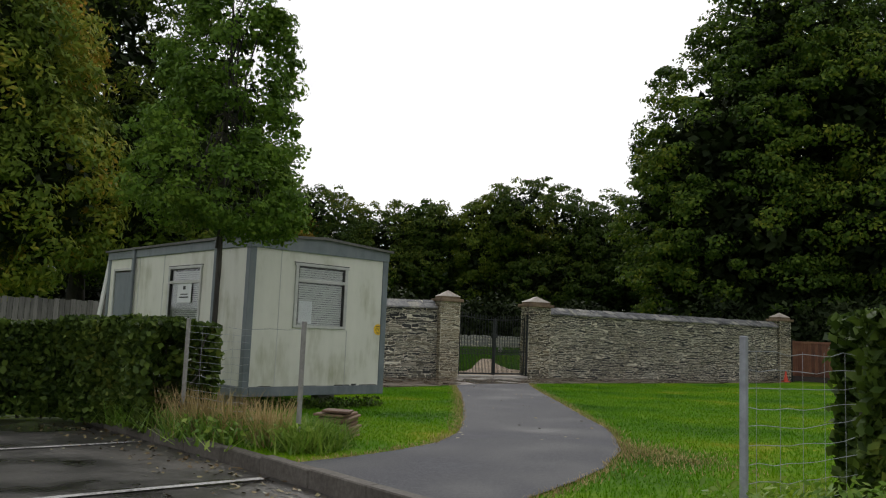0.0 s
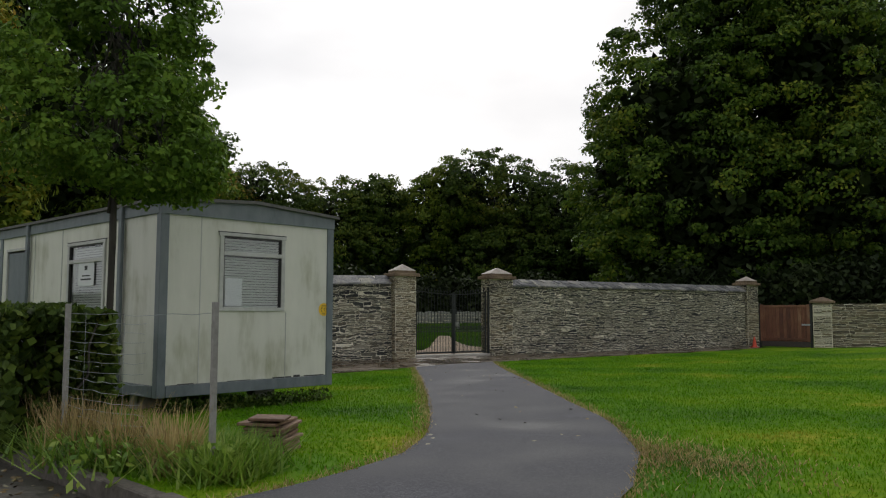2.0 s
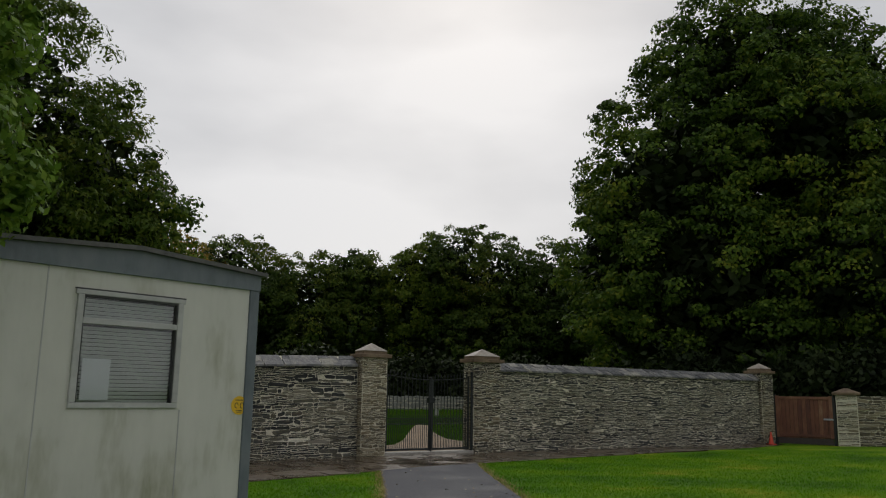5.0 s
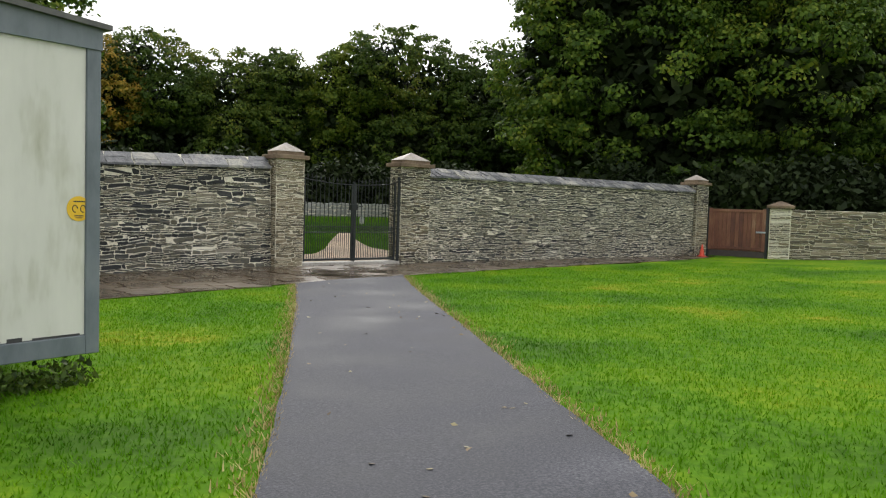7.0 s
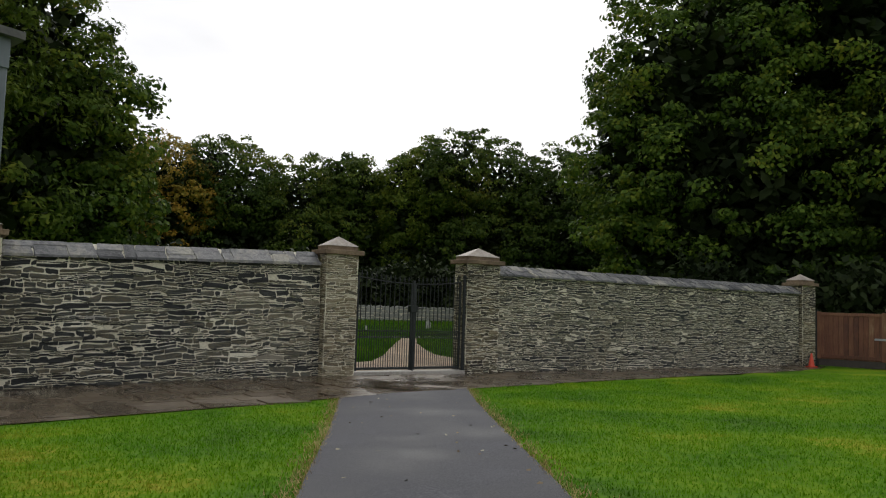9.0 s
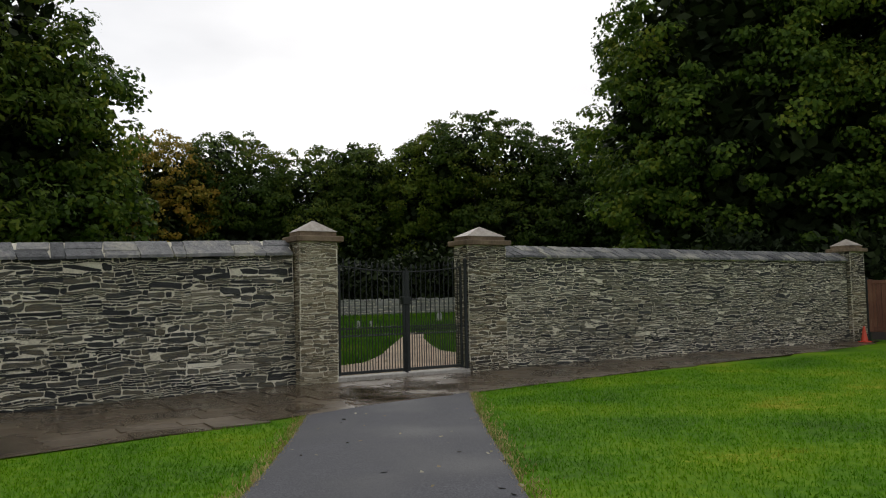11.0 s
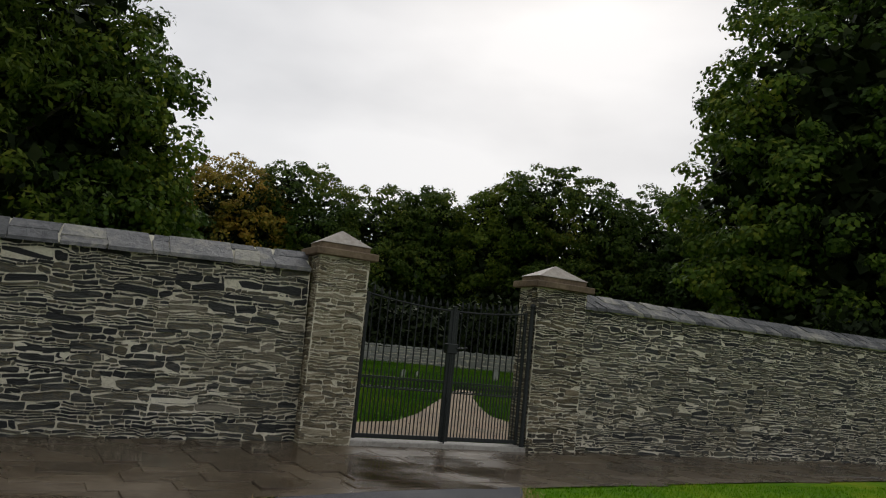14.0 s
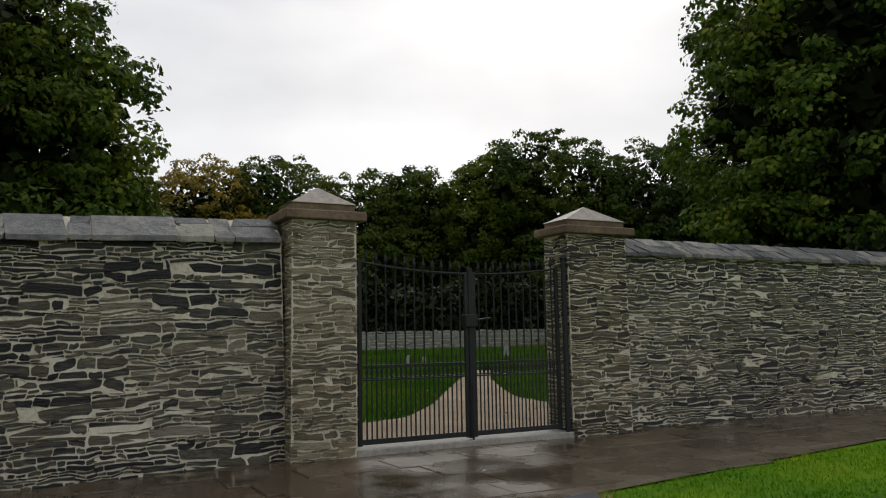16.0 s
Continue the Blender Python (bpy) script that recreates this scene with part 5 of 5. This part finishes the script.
rng_g = np.random.default_rng(9)
PATH_POLY = PATH_LEFT + PATH_RIGHT[::-1]
n_g = 420000
gx_ = rng_g.uniform(-14, 15, n_g)
gy_ = rng_g.uniform(-22.5, -2.6, n_g)
keep = ~inside(gx_, gy_, PATH_POLY)
keep &= (-((gx_ - KERB_A.x) * KERB_N.x + (gy_ - KERB_A.y) * KERB_N.y)) < -0.16
keep &= np.array([y < front(x) for x, y in zip(gx_, gy_)])
d_walk = np.abs((gx_ + 10) * 0.86 - (gy_ + 18) * 0.5)
keep &= rng_g.random(n_g) < np.clip(1.25 - d_walk / 14, 0.15, 1)
gx_, gy_ = gx_[keep], gy_[keep]
gp = np.column_stack([gx_, gy_, [gz(x, y) for x, y in zip(gx_, gy_)]])
blades("lawn_grass", gp, 0.036, 0.013, GRASS, "short mown lawn grass", "grass", 10, 1.3)

n_i = 150000
ix, iy = rng_g.uniform(-1, 22, n_i), rng_g.uniform(1.5, 28.6, n_i)
ik = ~inside(ix, iy, GRAVEL_LEFT + GRAVEL_RIGHT[::-1])
ix, iy = ix[ik], iy[ik]
blades("churchyard_grass", np.column_stack([ix, iy, [gz(x, y) for x, y in zip(ix, iy)]]), 0.16, 0.035, RANK_SHADED, "longer churchyard grass inside the gates, coloured darker for tree shade", "grass", 19, 0.8)

# a worn yellow patch in the lawn beside the bend of the path
r_p = np.random.default_rng(71)
px_, py_ = -7.85 + r_p.normal(0, 0.42, 2600), -18.16 + r_p.normal(0, 0.75, 2600)
pk = ~inside(px_, py_, PATH_POLY)
px_, py_ = px_[pk], py_[pk]
blades("yellowed_grass", np.column_stack([px_, py_, [gz(x, y) for x, y in zip(px_, py_)]]), 0.04, 0.016, DRY, "worn yellow patch of thin grass beside the path", "grass", 72, 1.4)

# thin brown edges where the lawn meets the path
edge = []
for line, side in ((PATH_LEFT, -1), (PATH_RIGHT, 1)):
    for (ax, ay), (bx, by) in zip(line, line[1:]):
        d = Vector((bx - ax, by - ay))
        nrm = Vector((d.y, -d.x)).normalized() * side
        for k in range(int(d.length * 170)):
            f, off = r_p.random(), abs(r_p.normal(0, 0.11)) - 0.03
            edge.append((ax + d.x * f - nrm.x * off, ay + d.y * f - nrm.y * off))
edge = np.array(edge)
blades("path_edge_grass", np.column_stack([edge, [gz(x, y) for x, y in edge]]), 0.045, 0.014, DRY, "thin yellow-brown grass along the path's edges", "grass", 73, 1.4)

# dark weeds in the shade under the cabin's edge
w_t = r_p.random(1500)
w_l = np.column_stack([w_t * 2.9 + 0.1, r_p.normal(0.02, 0.12, 1500), np.zeros(1500)])
w_w = np.array([tuple(CAB @ Vector(q)) for q in w_l])
w_w[:, 2] = [gz(x, y) + 0.02 for x, y in w_w[:, :2]] + r_p.random(1500) ** 2 * 0.17
tagged(leaves("cabin_weeds", r_p, w_w, 0.075, 0.04, LEAF_HEDGE, None, 0.3, 0.4), "low dark weeds under the cabin's edge", "weeds", kind="stuff")

# rough grass on the verge by the fence
def tuft(cx, cy, rx, ry, n, seed):
    r = np.random.default_rng(seed)
    p = r.normal(size=(n, 2)) * 0.5
    x, y = cx + p[:, 0] * rx, cy + p[:, 1] * ry
    return np.column_stack([x, y, [gz(a, b) for a, b in zip(x, y)]])


dry = np.vstack([tuft(-12.23, -15.90, 0.25, 0.35, 260, 1), tuft(-12.53, -15.00, 0.3, 0.4, 360, 2), tuft(-12.00, -16.60, 0.16, 0.18, 330, 3), tuft(-12.68, -14.20, 0.25, 0.4, 220, 4), tuft(-12.48, -15.50, 0.25, 0.3, 130, 41)])
blades("dry_grass", dry, 0.45, 0.024, DRY, "tall dry straw-coloured grass along the fence", "grass", 12, 0.95)
green = np.vstack([tuft(-11.62, -16.62, 0.42, 0.40, 1500, 61), tuft(-11.75, -17.1, 0.3, 0.3, 500, 5), tuft(-12.25, -15.7, 0.4, 0.9, 700, 62), tuft(-12.6, -14.9, 0.4, 1.2, 800, 6), tuft(-12.98, -13.40, 0.4, 1.0, 900, 7)])
blades("rough_grass", green, 0.27, 0.026, WEED, "long arching green grass along the fence", "grass", 13, 1.9)
docks = np.vstack([tuft(-12.38, -15.80, 0.45, 1.0, 420, 51), tuft(-12.88, -13.70, 0.4, 0.9, 380, 52), tuft(-11.68, -17.00, 0.35, 0.3, 260, 53), tuft(-13.78, -11.70, 0.9, 0.3, 320, 54)])
r_d = np.random.default_rng(55)
docks[:, 2] += r_d.uniform(0.02, 0.30, len(docks))
tagged(leaves("dock_leaves", r_d, docks, 0.09, 0.042, WEED, None, 0.3, 0.5), "broad-leaved weeds on the verge", "weeds", kind="stuff")
weed_pts = np.vstack([tuft(-10.90, -22.55, 0.5, 0.3, 700, 8), tuft(-10.30, -22.65, 0.6, 0.4, 900, 14)])
r_w = np.random.default_rng(15)
weed_pts[:, 2] += r_w.uniform(0, 0.55, len(weed_pts))
leaves("nettles", r_w, weed_pts, 0.075, 0.028, WEED, None, 0.2, 0.4)
tagged(bpy.data.objects["nettles"], "nettles and willowherb at the fence's foot", "weeds", kind="stuff")

# fallen leaves and debris on the car park and path
r_l = np.random.default_rng(16)
m = 420
u = r_l.uniform(0, 1, m)
q = np.array([tuple(KERB_A.lerp(KERB_B, t)) for t in u]) - np.outer(np.abs(r_l.normal(0, 0.5, m)) + 0.05, np.array(KERB_N))
q2 = np.column_stack([r_l.uniform(-9.5, 1, 240), r_l.uniform(-17, -4, 240)])
q2 = q2[inside(q2[:, 0], q2[:, 1], PATH_POLY)]
pts = np.vstack([np.column_stack([q, [tarmac(b) + 0.016 for _, b in q]]), np.column_stack([q2, [gz(x, y) + 0.03 for x, y in q2]])])
q3 = np.column_stack([r_l.uniform(0, 7, 260), r_l.uniform(1.2, 8, 260)])
q3 = q3[inside(q3[:, 0], q3[:, 1], GRAVEL_LEFT + GRAVEL_RIGHT[::-1])]
pts = np.vstack([pts, np.column_stack([q3, [gz(x, y) + 0.045 for x, y in q3]])])
leaves("fallen_leaves", r_l, pts, 0.06, 0.045, FALLEN, None, 0, 3.0)
tagged(bpy.data.objects["fallen_leaves"], "scattered fallen leaves and litter", "fallen leaves", kind="stuff")

# paving slabs
def slab_mesh(w, d):
    b = box(-w / 2, -d / 2, -0.05, w / 2, d / 2, 0.0, 0.006)
    me = bpy.data.meshes.new("slab")
    b.to_mesh(me)
    b.free()
    me.materials.append(SLAB)
    return me


r_s = np.random.default_rng(17)
y = WALL_Y - 0.02
while y > -4.3:
    d = float(r_s.choice([0.42, 0.55, 0.62]))
    x = -14.0 + r_s.uniform(-0.6, 0)
    me_row = {w: slab_mesh(w - 0.014, d - 0.014) for w in (0.6, 0.8, 1.0)}
    while x < 17.5:
        w = float(r_s.choice([0.6, 0.8, 1.0]))
        mid = x + w / 2
        clash = -0.95 - w / 2 < mid < w / 2 or 3.0 - w / 2 < mid < 3.95 + w / 2
        if y - d > front(mid) - 0.12 and not (y > 0.02 and clash):
            ob = new("slab", me_row[w])
            ob.parent = pavement
            ob.matrix_basis = pose(mid, y - d / 2, -0.036 + fall(mid) + r_s.uniform(-0.004, 0.004), r_s.uniform(-0.25, 0.25), r_s.uniform(-0.25, 0.25), 0)
        x += w
    y -= d
